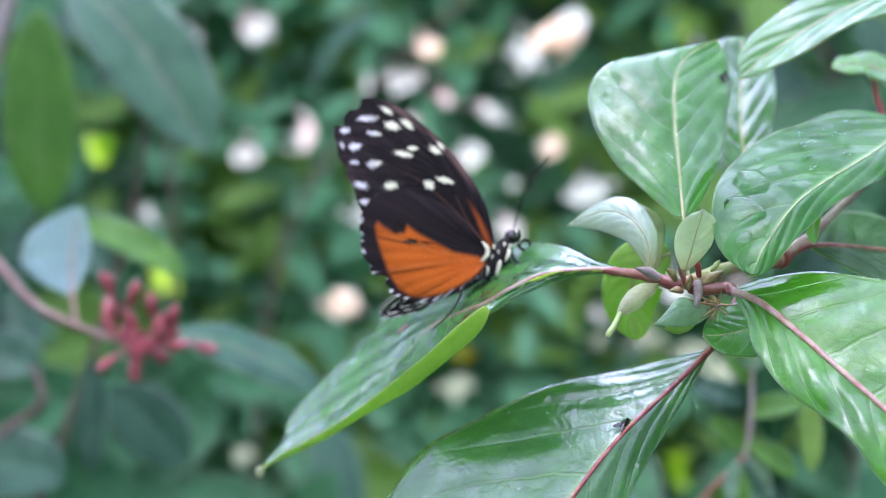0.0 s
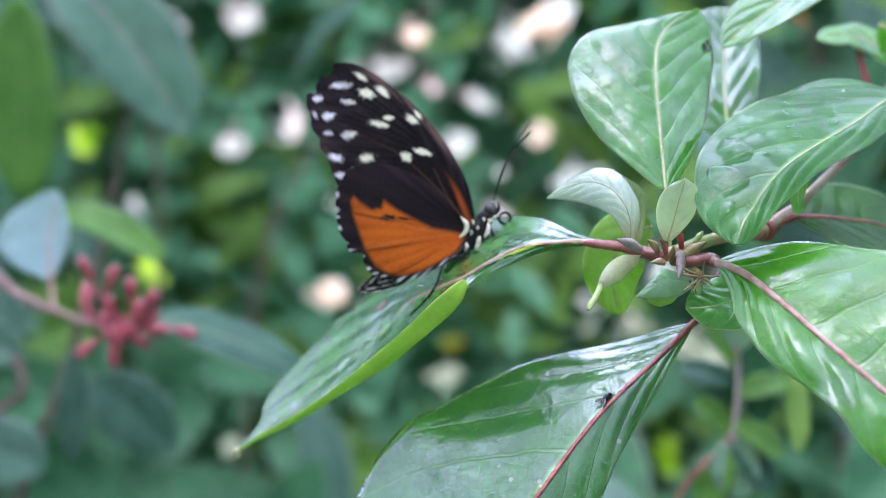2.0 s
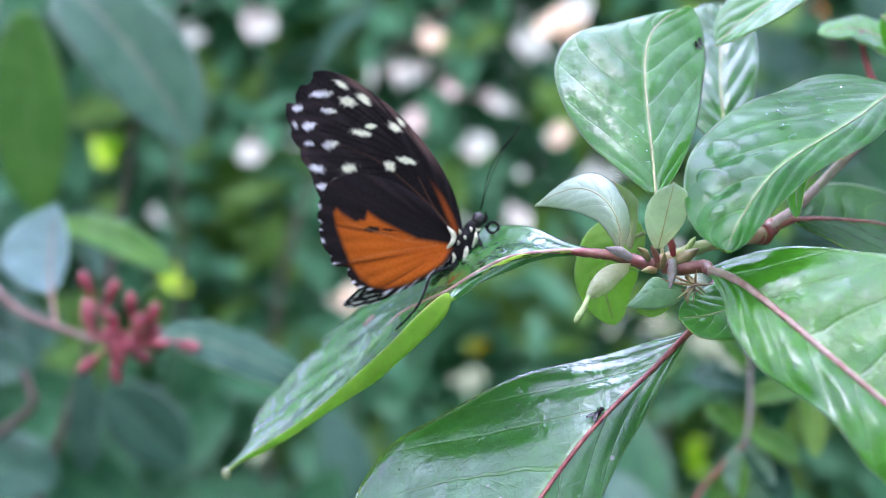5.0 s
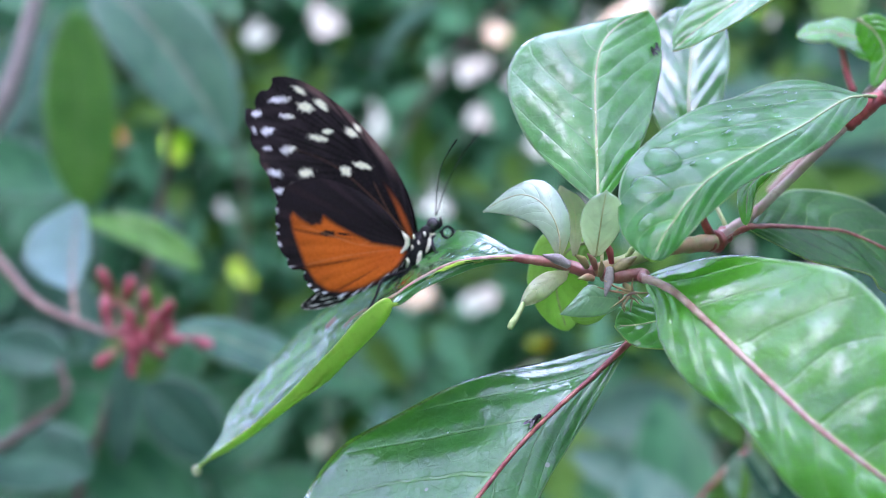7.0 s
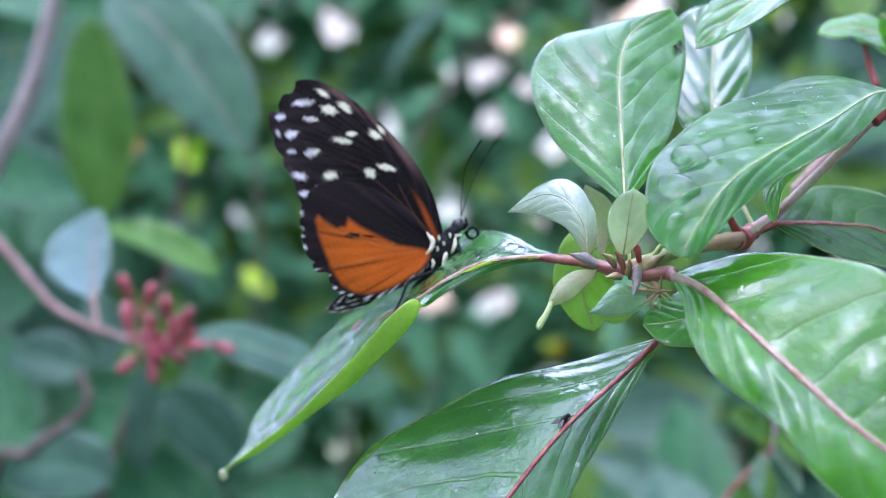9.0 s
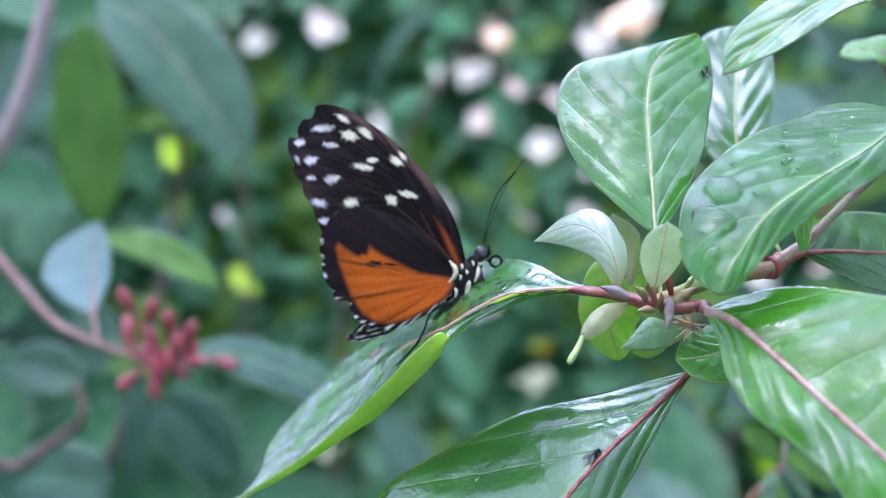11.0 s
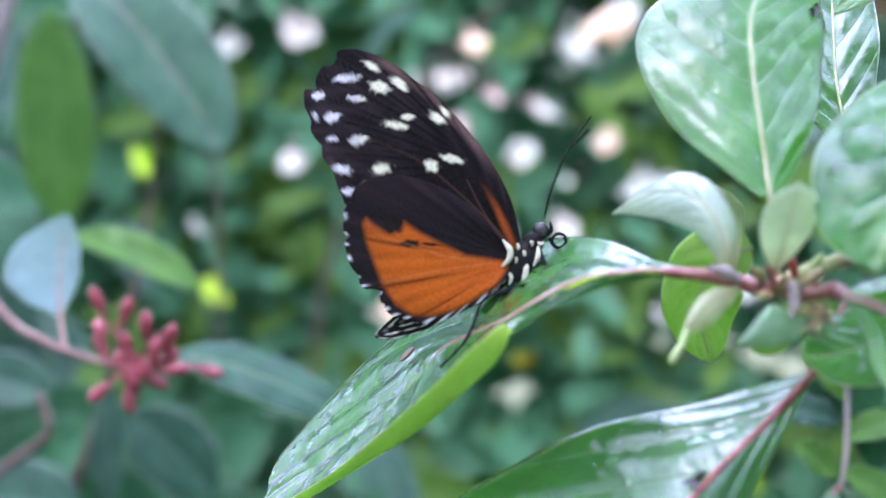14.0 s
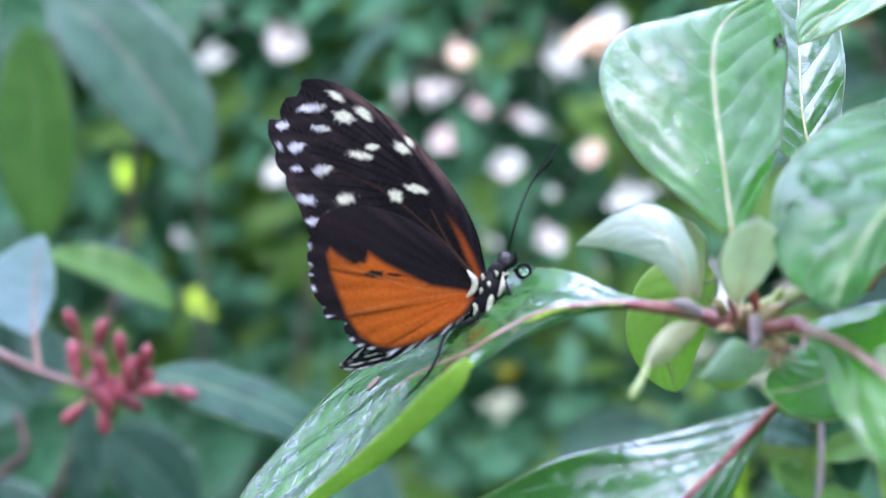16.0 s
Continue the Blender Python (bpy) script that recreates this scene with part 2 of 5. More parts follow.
BARK = skin_mat("bark", (0.16, 0.1, 0.07), (0.3, 0.2, 0.15), 120, 0.7, 0.6)
DARK_BARK = skin_mat("dark_bark", (0.07, 0.055, 0.04), (0.13, 0.10, 0.075), 120, 0.8, 0.6)
BUD = skin_mat("bud_red", (0.27, 0.04, 0.05), (0.42, 0.09, 0.11), 220, 0.4, 0.2, 0.3)
BLACK = skin_mat("insect_black", (0.003, 0.003, 0.0035), (0.008, 0.007, 0.008), 900, 0.6, 0.4, 0.0, 0.2)
EYE = skin_mat("insect_eye", (0.03, 0.025, 0.03), (0.07, 0.06, 0.07), 1800, 0.25, 0.5, 0.4)
CREAM = skin_mat("insect_cream", (0.55, 0.55, 0.38), (0.75, 0.74, 0.56), 1500, 0.6, 0.4)
WING = wing_mat("wing_scales")
water = Nodes("water")
WATER = water.done(water.node("ShaderNodeBsdfPrincipled", Base_Color=(0.86, 0.97, 0.86), Roughness=0.01, IOR=1.33, Transmission_Weight=1.0))
soil = Nodes("soil")
sc = soil.node("ShaderNodeTexCoord", out=3)
SOIL = soil.done(soil.node("ShaderNodeBsdfPrincipled", Roughness=0.9, Base_Color=soil.mix(soil.step(soil.noise(60, 8, sc), 0.35, 0.7), (0.05, 0.045, 0.025), (0.08, 0.13, 0.04)),
                           Normal=soil.bump(soil.noise(40, 6, sc), 0.6, 0.02)))
# emissive sheet: the distance's brightness and tints are painted as glow
glow_sheet = Nodes("glowing_distance")
hc = glow_sheet.node("ShaderNodeTexCoord", out=3)
DISTANCE_GLOW = glow_sheet.done(glow_sheet.node("ShaderNodeEmission", Color=glow_sheet.mix(glow_sheet.step(glow_sheet.noise(2.4, 3, hc), 0.48, 0.7), (0.80, 1.0, 0.84), (1.0, 0.90, 0.78)), Strength=glow_sheet.math("MULTIPLY_ADD", glow_sheet.step(glow_sheet.noise(6.0, 2, hc), 0.35, 0.65), 0.85, 0.38)))


# ---- shape helpers ----
def spline(points, n):
    """n places along a smooth curve through the points."""
    p = np.array(points, float)
    p = np.vstack([2 * p[0] - p[1], p, 2 * p[-1] - p[-2]])
    out = []
    for t in np.linspace(0, len(points) - 1, n):
        i = min(int(t), len(points) - 2)
        f = t - i
        a, b, c, d = p[i:i + 4]
        out.append(0.5 * (2 * b + (c - a) * f + (2 * a - 5 * b + 4 * c - d) * f ** 2 + (3 * b - 3 * c + d - a) * f ** 3))
    return np.array(out)


def ramp(values, n):
    """n values led evenly through the given ones."""
    v = np.array(values, float)
    if v.ndim == 0:
        return np.full(n, float(v))
    return np.interp(np.linspace(0, 1, n), np.linspace(0, 1, len(v)), v)


def mesh_from(name, verts, faces, mat, parent=None, label="", smooth=True):
    me = bpy.data.meshes.new(name)
    me.from_pydata([tuple(v) for v in verts], [], [tuple(f) for f in faces])
    for mt in (mat if isinstance(mat, (list, tuple)) else [mat]):
        me.materials.append(mt)
    if smooth:
        me.polygons.foreach_set("use_smooth", [True] * len(me.polygons))
    ob = new(name, me)
    ob.parent = parent
    if parent is not None and parent.type == "EMPTY" and "own_space" not in parent:
        ob.matrix_parent_inverse = Matrix.Translation(-parent.location)
    if label:
        ob["label"] = label
    return ob


def tube(name, points, radii, mat, parent=None, label="", sides=10, n=28, knots=0.0):
    """A tapered, rounded stalk through points (metres), closed at both ends."""
    p = spline(points, n)
    r = ramp(radii, n)
    if knots:
        r = r * (1 + knots * np.array([noise.noise(Vector((q * 900).tolist())) for q in p]))
    tan = np.gradient(p, axis=0)
    tan /= np.linalg.norm(tan, axis=1)[:, None] + 1e-12
    ref = np.array([0.31, 0.2, 0.93])
    verts, faces = [], []
    for k in range(n):
        a = np.cross(tan[k], ref)
        a /= np.linalg.norm(a)
        b = np.cross(tan[k], a)
        for j in range(sides):
            w = 2 * math.pi * j / sides
            verts.append(p[k] + r[k] * (math.cos(w) * a + math.sin(w) * b))
    for k in range(n - 1):
        for j in range(sides):
            q = (j + 1) % sides
            faces.append((k * sides + j, k * sides + q, (k + 1) * sides + q, (k + 1) * sides + j))
    verts += [p[0] - tan[0] * r[0] * 0.6, p[-1] + tan[-1] * r[-1] * 0.6]
    for j in range(sides):
        q = (j + 1) % sides
        faces.append((len(verts) - 2, q, j))
        faces.append((len(verts) - 1, (n - 1) * sides + j, (n - 1) * sides + q))
    return mesh_from(name, verts, faces, mat, parent, label)


def blob(name, centre, axes, mat, parent=None, label="", turn=None, lumps=0.0, seed=0, rings=14, sides=18):
    """A rounded body with three half axes (metres), a little lumpy."""
    verts, faces = [], []
    for i in range(rings + 1):
        a = math.pi * i / rings
        for j in range(sides):
            w = 2 * math.pi * j / sides
            v = Vector((math.sin(a) * math.cos(w), math.sin(a) * math.sin(w), math.cos(a)))
            v *= 1 + lumps * noise.noise(v * 2.3 + Vector((seed, seed * 1.7, 0)))
            v = Vector((v.x * axes[0], v.y * axes[1], v.z * axes[2]))
            if turn:
                v = turn @ v
            verts.append(v + Vector(centre))
    for i in range(rings):
        for j in range(sides):
            q = (j + 1) % sides
            faces.append((i * sides + j, (i + 1) * sides + j, (i + 1) * sides + q, i * sides + q))
    return mesh_from(name, verts, faces, mat, parent, label)


class Blade:
    """The surface of one leaf: a curved spine, two halves that fold by their own angles, bulges between the side veins."""

    def __init__(self, spine, face, left, right, fold_left=0.0, fold_right=0.0, belly=(0.7, 0.7), curl=(0.0, 0.0), quilt=0.55, wave=0.7, nu=80, nv=14, seed=0, place=at):
        self.nu, self.nv = nu, nv
        p = spline([place(*q) for q in spine], nu)
        tan = np.gradient(p, axis=0)
        tan /= np.linalg.norm(tan, axis=1)[:, None]
        face = np.array(face, float)
        if face.ndim == 1:
            face = face[None]
        f = np.stack([ramp(face[:, k], nu) if len(face) > 1 else np.full(nu, face[0, k]) for k in range(3)], 1)
        f -= (f * tan).sum(1)[:, None] * tan
        f /= np.linalg.norm(f, axis=1)[:, None]
        side = np.cross(tan, f)
        u = np.linspace(0, 1, nu)
        a, b = belly
        shape = u ** a * (1 - u) ** b / ((a / (a + b)) ** a * (b / (a + b)) ** b)
        shape = np.maximum(shape, 0.02)
        self.p, self.f, self.tan = p, f, tan
        grid = np.zeros((nu, 2 * nv + 1, 3))
        grid[:, nv] = p
        rng = random.Random(seed)
        ph = [rng.uniform(0, 6.28) for _ in range(4)]
        for sign, width, fold, cu in ((-1, left, fold_left, curl[0]), (1, right, fold_right, curl[1])):
            w = ramp(width, nu) * MM * shape
            ang = np.radians(ramp(fold, nu))
            q = p.copy()
            for k in range(1, nv + 1):
                v = k / nv
                th = ang + math.radians(cu) * (v - 0.5 / nv)
                q = q + (w / nv)[:, None] * (np.cos(th)[:, None] * sign * side + np.sin(th)[:, None] * f)
                s = u * VEINS - v ** 1.35 * SLANT
                x = np.abs(2 * (s - np.floor(s)) - 1)
                lift = quilt * x * (2 - x) * (1 - v ** 3) * min(1, v * 4) * np.sin(np.pi * np.clip(u, 0.02, 0.98)) ** 0.5
                lift = lift + wave * v ** 2 * np.sin(u * 17 + ph[0] + sign) * np.sin(u * 7 + ph[1]) * np.sin(np.pi * u)
                grid[:, nv + sign * k] = q + (lift * MM)[:, None] * f
        self.grid = grid

    def spot(self, u, v):
        """The place and the normal at u along and v (-1 to 1) across."""
        i = min(int(u * (self.nu - 1)), self.nu - 2)
        j = max(1, min(int((v + 1) * self.nv), 2 * self.nv - 1))
        g = self.grid
        n = np.cross(g[i + 1, j] - g[i, j], g[i, j + 1] - g[i, j - 1])
        n /= np.linalg.norm(n)
        if np.dot(n, self.f[i]) < 0:
            n = -n
        return Vector(g[i, j]), Vector(n)

    def build(self, name, top, under, parent, label="", thick=0.28):
        nu, cols = self.nu, 2 * self.nv + 1
        verts = self.grid.reshape(-1, 3)
        faces = [(i * cols + j, i * cols + j + 1, (i + 1) * cols + j + 1, (i + 1) * cols + j) for i in range(nu - 1) for j in range(cols - 1)]
        i = nu // 2
        n = np.cross(self.grid[i, 1] - self.grid[i, 0], self.grid[i + 1, 0] - self.grid[i, 0])
        if np.dot(np.cross(self.grid[i, self.nv + 1] - self.grid[i, self.nv], self.tan[i]), self.f[i]) < 0:
            faces = [fc[::-1] for fc in faces]
        ob = mesh_from(name, verts, faces, [top, under], parent, label)
        me = ob.data
        uv = me.uv_layers.new(name="UVMap")
        idx = np.zeros(len(me.loops), int)
        me.loops.foreach_get("vertex_index", idx)
        co = np.stack([(idx // cols) / (nu - 1), (idx % cols) / (cols - 1)], 1)
        uv.data.foreach_set("uv", co.ravel())
        sol = ob.modifiers.new("thickness", "SOLIDIFY")
        sol.thickness, sol.offset, sol.material_offset, sol.material_offset_rim = thick * MM, -1.0, 1, 1
        return ob


def leaf(parent, spine, face, left, right, top=None, under=None, rib=None, rib_r=(0.9, 0.25), stalk=(), label="", name="leaf", rib_to=1.0, **more):
    """One leaf as a part of its plant, with its raised midrib (and stalk) as a piece of its own."""
    blade = Blade(spine, face, left, right, **more)
    ob = blade.build(name, top or LEAF, under or LEAF_BACK, parent, label)
    if rib:
        line = [blade.p[i] + blade.f[i] * rib_r[1] * 0.2 * MM for i in range(0, int((blade.nu - 3) * rib_to), 4)]
        pts = [np.array(at(*q)) for q in stalk] + line
        tube("midrib", pts, [r * MM for r in (rib_r[0], rib_r[0] * 0.55, (rib_r[0] + rib_r[1]) * 0.36, rib_r[1])], rib, ob, n=60, sides=8)
    return ob, blade


class Rails(Blade):
    """A leaf stretched over five lines that run from foot to tip: the margin, the fold, the midrib, the middle of the far half and its margin."""

    def __init__(self, lines, quilt=0.4, wave=0.2, nu=110, nv=18, seed=0, to=(0, 0, 1)):
        self.nu, self.nv = nu, nv
        rails = np.stack([spline([at(*q) for q in line], nu) for line in lines], 1)
        grid = np.stack([spline(row, 2 * nv + 1) for row in rails])
        p = grid[:, nv].copy()
        tan = np.gradient(p, axis=0)
        tan /= np.linalg.norm(tan, axis=1)[:, None] + 1e-9
        side = grid[:, nv + 2] - p
        f = np.cross(side, tan)
        f /= np.linalg.norm(f, axis=1)[:, None] + 1e-9
        f[f @ np.array(to, float) < 0] *= -1
        self.p, self.f, self.tan = p, f, tan
        rng = random.Random(seed)
        ph = rng.uniform(0, 6.28)
        u = np.linspace(0, 1, nu)
        for sign in (-1, 1):
            for k in range(1, nv + 1):
                v = k / nv
                s = u * VEINS - v ** 1.35 * SLANT
                x = np.abs(2 * (s - np.floor(s)) - 1)
                lift = quilt * x * (2 - x) * (1 - v ** 3) * min(1, v * 4) * np.sin(np.pi * np.clip(u, 0.02, 0.98)) ** 0.5
                lift = lift + wave * v ** 2 * np.sin(u * 21 + ph + sign) * np.sin(np.pi * u)
                grid[:, nv + sign * k] += (lift * MM)[:, None] * f
        self.grid = grid


def rail_leaf(parent, lines, top, under, rib=None, rib_r=(0.9, 0.25), rib_to=1.0, stalk=(), label="", name="leaf", **more):
    """A leaf over its lines. Two lines are its margins alone: the midrib then runs between them, raised by the third entry (millimetres)."""
    if len(lines) == 3:
        a, b, up = np.array(lines[0], float), np.array(lines[1], float), np.array(lines[2], float)
        grow = np.sin(np.pi * np.linspace(0, 1, len(a)))[:, None] * up
        lines = [a, a * 0.75 + b * 0.25 + grow * 0.75, (a + b) / 2 + grow, a * 0.25 + b * 0.75 + grow * 0.75, b]
    blade = Rails(lines, **more)
    ob = blade.build(name, top, under, parent, label)
    if rib:
        line = [blade.p[i] + blade.f[i] * rib_r[1] * 0.2 * MM for i in range(0, int((blade.nu - 3) * rib_to), 4)]
        tube("midrib", [np.array(at(*q)) for q in stalk] + line, [r * MM for r in (rib_r[0], rib_r[0] * 0.6, (rib_r[0] + rib_r[1]) * 0.36, rib_r[1])], rib, ob, n=70, sides=8)
    return ob, blade


def drops(ob, blade, spots):
    """Water lying on a leaf: low domes with uneven rims, (u, v, length, width) each."""
    for k, (u, v, ln, wd) in enumerate(spots):
        c, n = blade.spot(u, v)
        t = Vector(blade.tan[int(u * (blade.nu - 1))])
        t = (t - n * t.dot(n)).normalized()
        b = n.cross(t)
        m = Matrix((t, b, n)).transposed()
        blob("water_drop", c + n * 0.1 * MM, (ln * MM / 2, wd * MM / 2, min(ln, wd) * MM * 0.32), WATER, ob, "clear bulging water drop", m, 0.22, k + 1, 12, 26 if ln > 1.5 else 12).visible_shadow = False


def thing(name, place, label, category, group="", kind=""):
    ob = new(name)
    ob.location = place
    return tagged(ob, label, category, group, kind)


# ---- the setting ----
ground = mesh_from("ground", [(-300, -300, 0), (300, -300, 0), (300, 300, 0), (-300, 300, 0)], [(0, 1, 2, 3)], SOIL)
tagged(ground, "dark soil with thin moss and leaf litter", "ground", kind="structure")
# added self-glowing sheet; makes the bright spots in the hedge gaps
backdrop = mesh_from("backdrop", [(-9, 11, 0.0), (9, 11, 0.0), (9, 11, 4.5), (-9, 11, 4.5)], [(0, 1, 2, 3)], DISTANCE_GLOW)
tagged(backdrop, "glowing sheet standing in for the bright distance behind the hedge", "backdrop", kind="structure")


def simple_leaf(length, width, bend, rng):
    """A low, folded garden leaf: places in its own space, along +x, and its faces."""
    n = 9
    v, f = [], []
    for i in range(n):
        u = i / (n - 1)
        w = width / 2 * max(0.03, u ** 0.8 * (1 - u) ** 0.75 * 2.75)
        z = -bend * length * u * u
        v += [(u * length, -w, z + w * 0.25), (u * length, -w * 0.5, z + w * 0.1), (u * length, 0, z), (u * length, w * 0.5, z + w * 0.1), (u * length, w, z + w * 0.25)]
    for i in range(n - 1):
        for j in range(4):
            f.append((i * 5 + j, i * 5 + j + 1, i * 5 + j + 6, i * 5 + j + 5))
    return np.array(v), f


def leaf_mass(name, places, mat, label, category, seed, length=(0.07, 0.12), ratio=0.44, kind="stuff"):
    """Very many garden leaves, each at (place, turn), in one mesh."""
    rng = random.Random(seed)
    verts, faces, uvs = [], [], []
    base = 0
    grid = [((i // 5) / 8, (i % 5) / 4) for i in range(45)]
    for place, turn in places:
        ln = rng.uniform(*length)
        v, f = simple_leaf(ln, ln * ratio * rng.uniform(0.85, 1.2), rng.uniform(0.0, 0.35), rng)
        m = np.array(turn)
        verts.append((v - (ln / 2, 0, 0)) @ m.T + np.array(place))
        faces += [tuple(k + base for k in q) for q in f]
        uvs += [grid[k] for q in f for k in q]
        base += len(v)
    ob = mesh_from(name, np.vstack(verts), faces, mat)
    uv = ob.data.uv_layers.new(name="UVMap")
    uv.data.foreach_set("uv", np.array(uvs).ravel())
    return tagged(ob, label, category, kind=kind)


def loose_turn(rng, facing=None, spread=0.6):
    """A leaf's turn: it hangs outward and shows its upper side to the open."""
    n = Vector((rng.gauss(0, spread), -1 + rng.gauss(0, spread * 0.6), 0.75 + rng.gauss(0, spread * 0.5))).normalized()
    t = Vector((rng.gauss(0, 1), rng.gauss(-0.3, 0.4), rng.gauss(-0.5, 0.7)))
    t = (t - n * t.dot(n)).normalized()
    return Matrix((t, n.cross(t), n)).transposed()


# gaps in the hedge through which the bright distance shows: x, z, radius in mm
GAPS = ((-102, 1369, 17), (-31, 1350, 18), (14, 1426, 23), (-64, 1285, 21), (13, 1330, 8), (82, 1468, 34), (55, 1452, 15), (50, 1299, 24), (-120, 1442, 20),
        (-373, 1468, 17), (-478, 1458, 15), (-392, 1292, 14), (-250, 1078, 19), (-88, 956, 24), (116, 1036, 15), (245, 1000, 34), (187, 1033, 32), (225, 1095, 22), (285, 978, 20), (303, 1099, 13),
        (101, 1228, 22), (-10, 1183, 18), (0, 1240, 12), (-165, 1392, 18), (-215, 1392, 13), (-512, 1116, 20), (-610, 1303, 30))
GAPS2 = ((325, 908, 10), (222, 850, 16), (410, 875, 14), (-295, 1314, 16), (-151, 1326, 18), (-148, 1398, 15), (-158, 1070, 27), (-402, 859, 15), (-213, 1201, 14),
         (-97, 1180, 13), (-405, 1181, 8), (-407, 1082, 9), (-529, 1208, 12), (-78, 1003, 13), (-692, 1326, 12), (422, 1439, 9), (219, 1446, 14), (-203, 906, 9), (228, 820, 12))


def hedge():
    rng = random.Random(11)
    gaps = [(x / 1000, z / 1000, min(r * 0.82, 17) / 1000) for x, z, r in GAPS + GAPS2]
    places, small = [], []

    def free(c, turn, ln, wd):
        t, b = turn.col[0], turn.col[1]
        k = (c.y - 0.1) / 1.6
        for gx, gz, r in gaps:
            sx, sz = 0.04 + (gx - 0.04) * k, 1.21 + (gz - 1.21) * k
            if abs(c.x - sx) > r + ln or abs(c.z - sz) > r + ln:
                continue
            for d in (-0.5, -0.3, -0.1, 0.1, 0.3, 0.5):
                for e in (-0.5, 0, 0.5) if abs(d) < 0.4 else (0,):
                    q = c + t * d * ln + b * e * wd
                    if (q.x - sx) ** 2 + (q.z - sz) ** 2 < r * r:
                        return False
        return True

    for y, step in ((1.63, 0.044), (1.70, 0.04), (1.78, 0.038), (1.86, 0.04)):
        for x in np.arange(-1.5, 1.7, step):
            for z in np.arange(0.04, 2.3, step):
                c = Vector((x + rng.uniform(-0.6, 0.6) * step, y + rng.uniform(-0.02, 0.02), z + rng.uniform(-0.6, 0.6) * step))
                turn = loose_turn(rng)
                if free(c, turn, 0.10, 0.044):
                    places.append((c, turn))
    for gx, gz, r in gaps:
        for k in range(70):
            w, d = rng.uniform(0, 6.283), r + rng.uniform(0.006, 0.075)
            y = rng.uniform(1.72, 1.84)
            k = (y - 0.1) / 1.6
            c = Vector((0.04 + (gx - 0.04) * k + d * math.cos(w), y, 1.21 + (gz - 1.21) * k + d * math.sin(w)))
            turn = loose_turn(rng)
            if free(c, turn, 0.036, 0.018):
                small.append((c, turn))
    leaf_mass("hedge_sprigs", small, GARDEN, "small dark leaves at the gaps of the hedge", "foliage", 8, (0.032, 0.046), 0.5)
    dark, pale, olive = [], [], []
    for p in places:
        c = p[0]
        # light and shade of the hedge set by leaf colour: paler around the middle
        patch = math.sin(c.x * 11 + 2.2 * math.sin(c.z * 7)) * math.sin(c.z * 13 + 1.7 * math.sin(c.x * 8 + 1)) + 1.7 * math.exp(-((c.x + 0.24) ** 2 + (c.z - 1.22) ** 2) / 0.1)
        warm = math.sin(c.x * 9 + 4 + 2 * math.sin(c.z * 6)) * math.sin(c.z * 10 + 1)
        if rng.random() < 0.22 + 0.45 * max(0.0, warm):
            olive.append(p)
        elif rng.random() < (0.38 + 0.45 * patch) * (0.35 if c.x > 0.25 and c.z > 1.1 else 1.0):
            pale.append(p)
        else:
            dark.append(p)
    leaf_mass("hedge_foliage", dark, GARDEN, "dense dark green hedge foliage, shade given by leaf colour", "foliage", 3)
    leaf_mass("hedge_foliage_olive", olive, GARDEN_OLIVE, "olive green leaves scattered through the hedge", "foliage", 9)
    leaf_mass("hedge_foliage_pale", pale, GARDEN_PALE, "paler green leaves massed where the hedge looks brighter", "foliage", 4)


hedge()


def unseen_foliage():
    """Added leaf walls out of view on all sides; they leave the sky open only overhead."""
    rng = random.Random(17)
    places = []

    def add(x, y, z, inward):
        n = (Vector(inward) + Vector((rng.gauss(0, 0.4), rng.gauss(0, 0.4), 0.5 + rng.gauss(0, 0.3)))).normalized()
        t = Vector((rng.gauss(0, 1), rng.gauss(0, 1), rng.gauss(-0.4, 0.7)))
        t = (t - n * t.dot(n)).normalized()
        places.append((Vector((x, y, z)), Matrix((t, n.cross(t), n)).transposed()))

    # leaning inward to block low sky and give the leaf gloss dark reflections
    step = 0.095
    for layer in range(2):
        for z in np.arange(0.1, 3.7, step):
            lean = max(0.0, z - 1.8) * 0.35
            for y in np.arange(-1.3, 1.7, step):
                j = rng.uniform(-0.06, 0.06)
                add(-1.55 + lean - layer * 0.1 + j, y + rng.uniform(-0.05, 0.05), z + j, (1, 0, 0))
                add(1.6 - lean * (1.7 if y > -0.3 else 1.0) + layer * 0.1 + j, y + rng.uniform(-0.05, 0.05), z + j, (-1, 0, 0))
            for x in np.arange(-1.6, 1.65, step):
                j = rng.uniform(-0.06, 0.06)
                add(x, -1.15 + lean - layer * 0.1 + j, z + j, (0, 1, 0))
                if 2.2 < z < 2.6:
                    add(x, 1.72 - lean * 0.8 + layer * 0.1 + j, z + j, (0, -1, 0))
    leaf_mass("unseen_shrub_screen", places, GARDEN, "added unseen dark foliage that narrows the sky and its reflections", "foliage", 18, (0.14, 0.22), 0.5)


unseen_foliage()


def hedge_bits(name, spots, mat, label, seed, size):
    """Single thin leaves that hang across gaps of the hedge and let its light through."""
    rng = random.Random(seed)
    places = []
    for x, z in spots:
        n = Vector((rng.gauss(0, 0.2), -1, rng.gauss(0.1, 0.2))).normalized()
        t = Vector((rng.gauss(0, 1), 0, rng.gauss(0, 1)))
        t = (t - n * t.dot(n)).normalized()
        places.append((Vector((x / 1000, 1.9, z / 1000)), Matrix((t, n.cross(t), n)).transposed()))
    leaf_mass(name, places, mat, label, "leaves", seed, (size * 0.9, size * 1.2), 0.75)


hedge_bits("lime_leaves", ((-570, 1110), (-685, 1305), (-660, 1320), (-95, 985), (240, 810), (250, 780), (450, 845), (235, 1470)), GARDEN_LIME, "thin lime green leaves lit from behind", 5, 0.085)
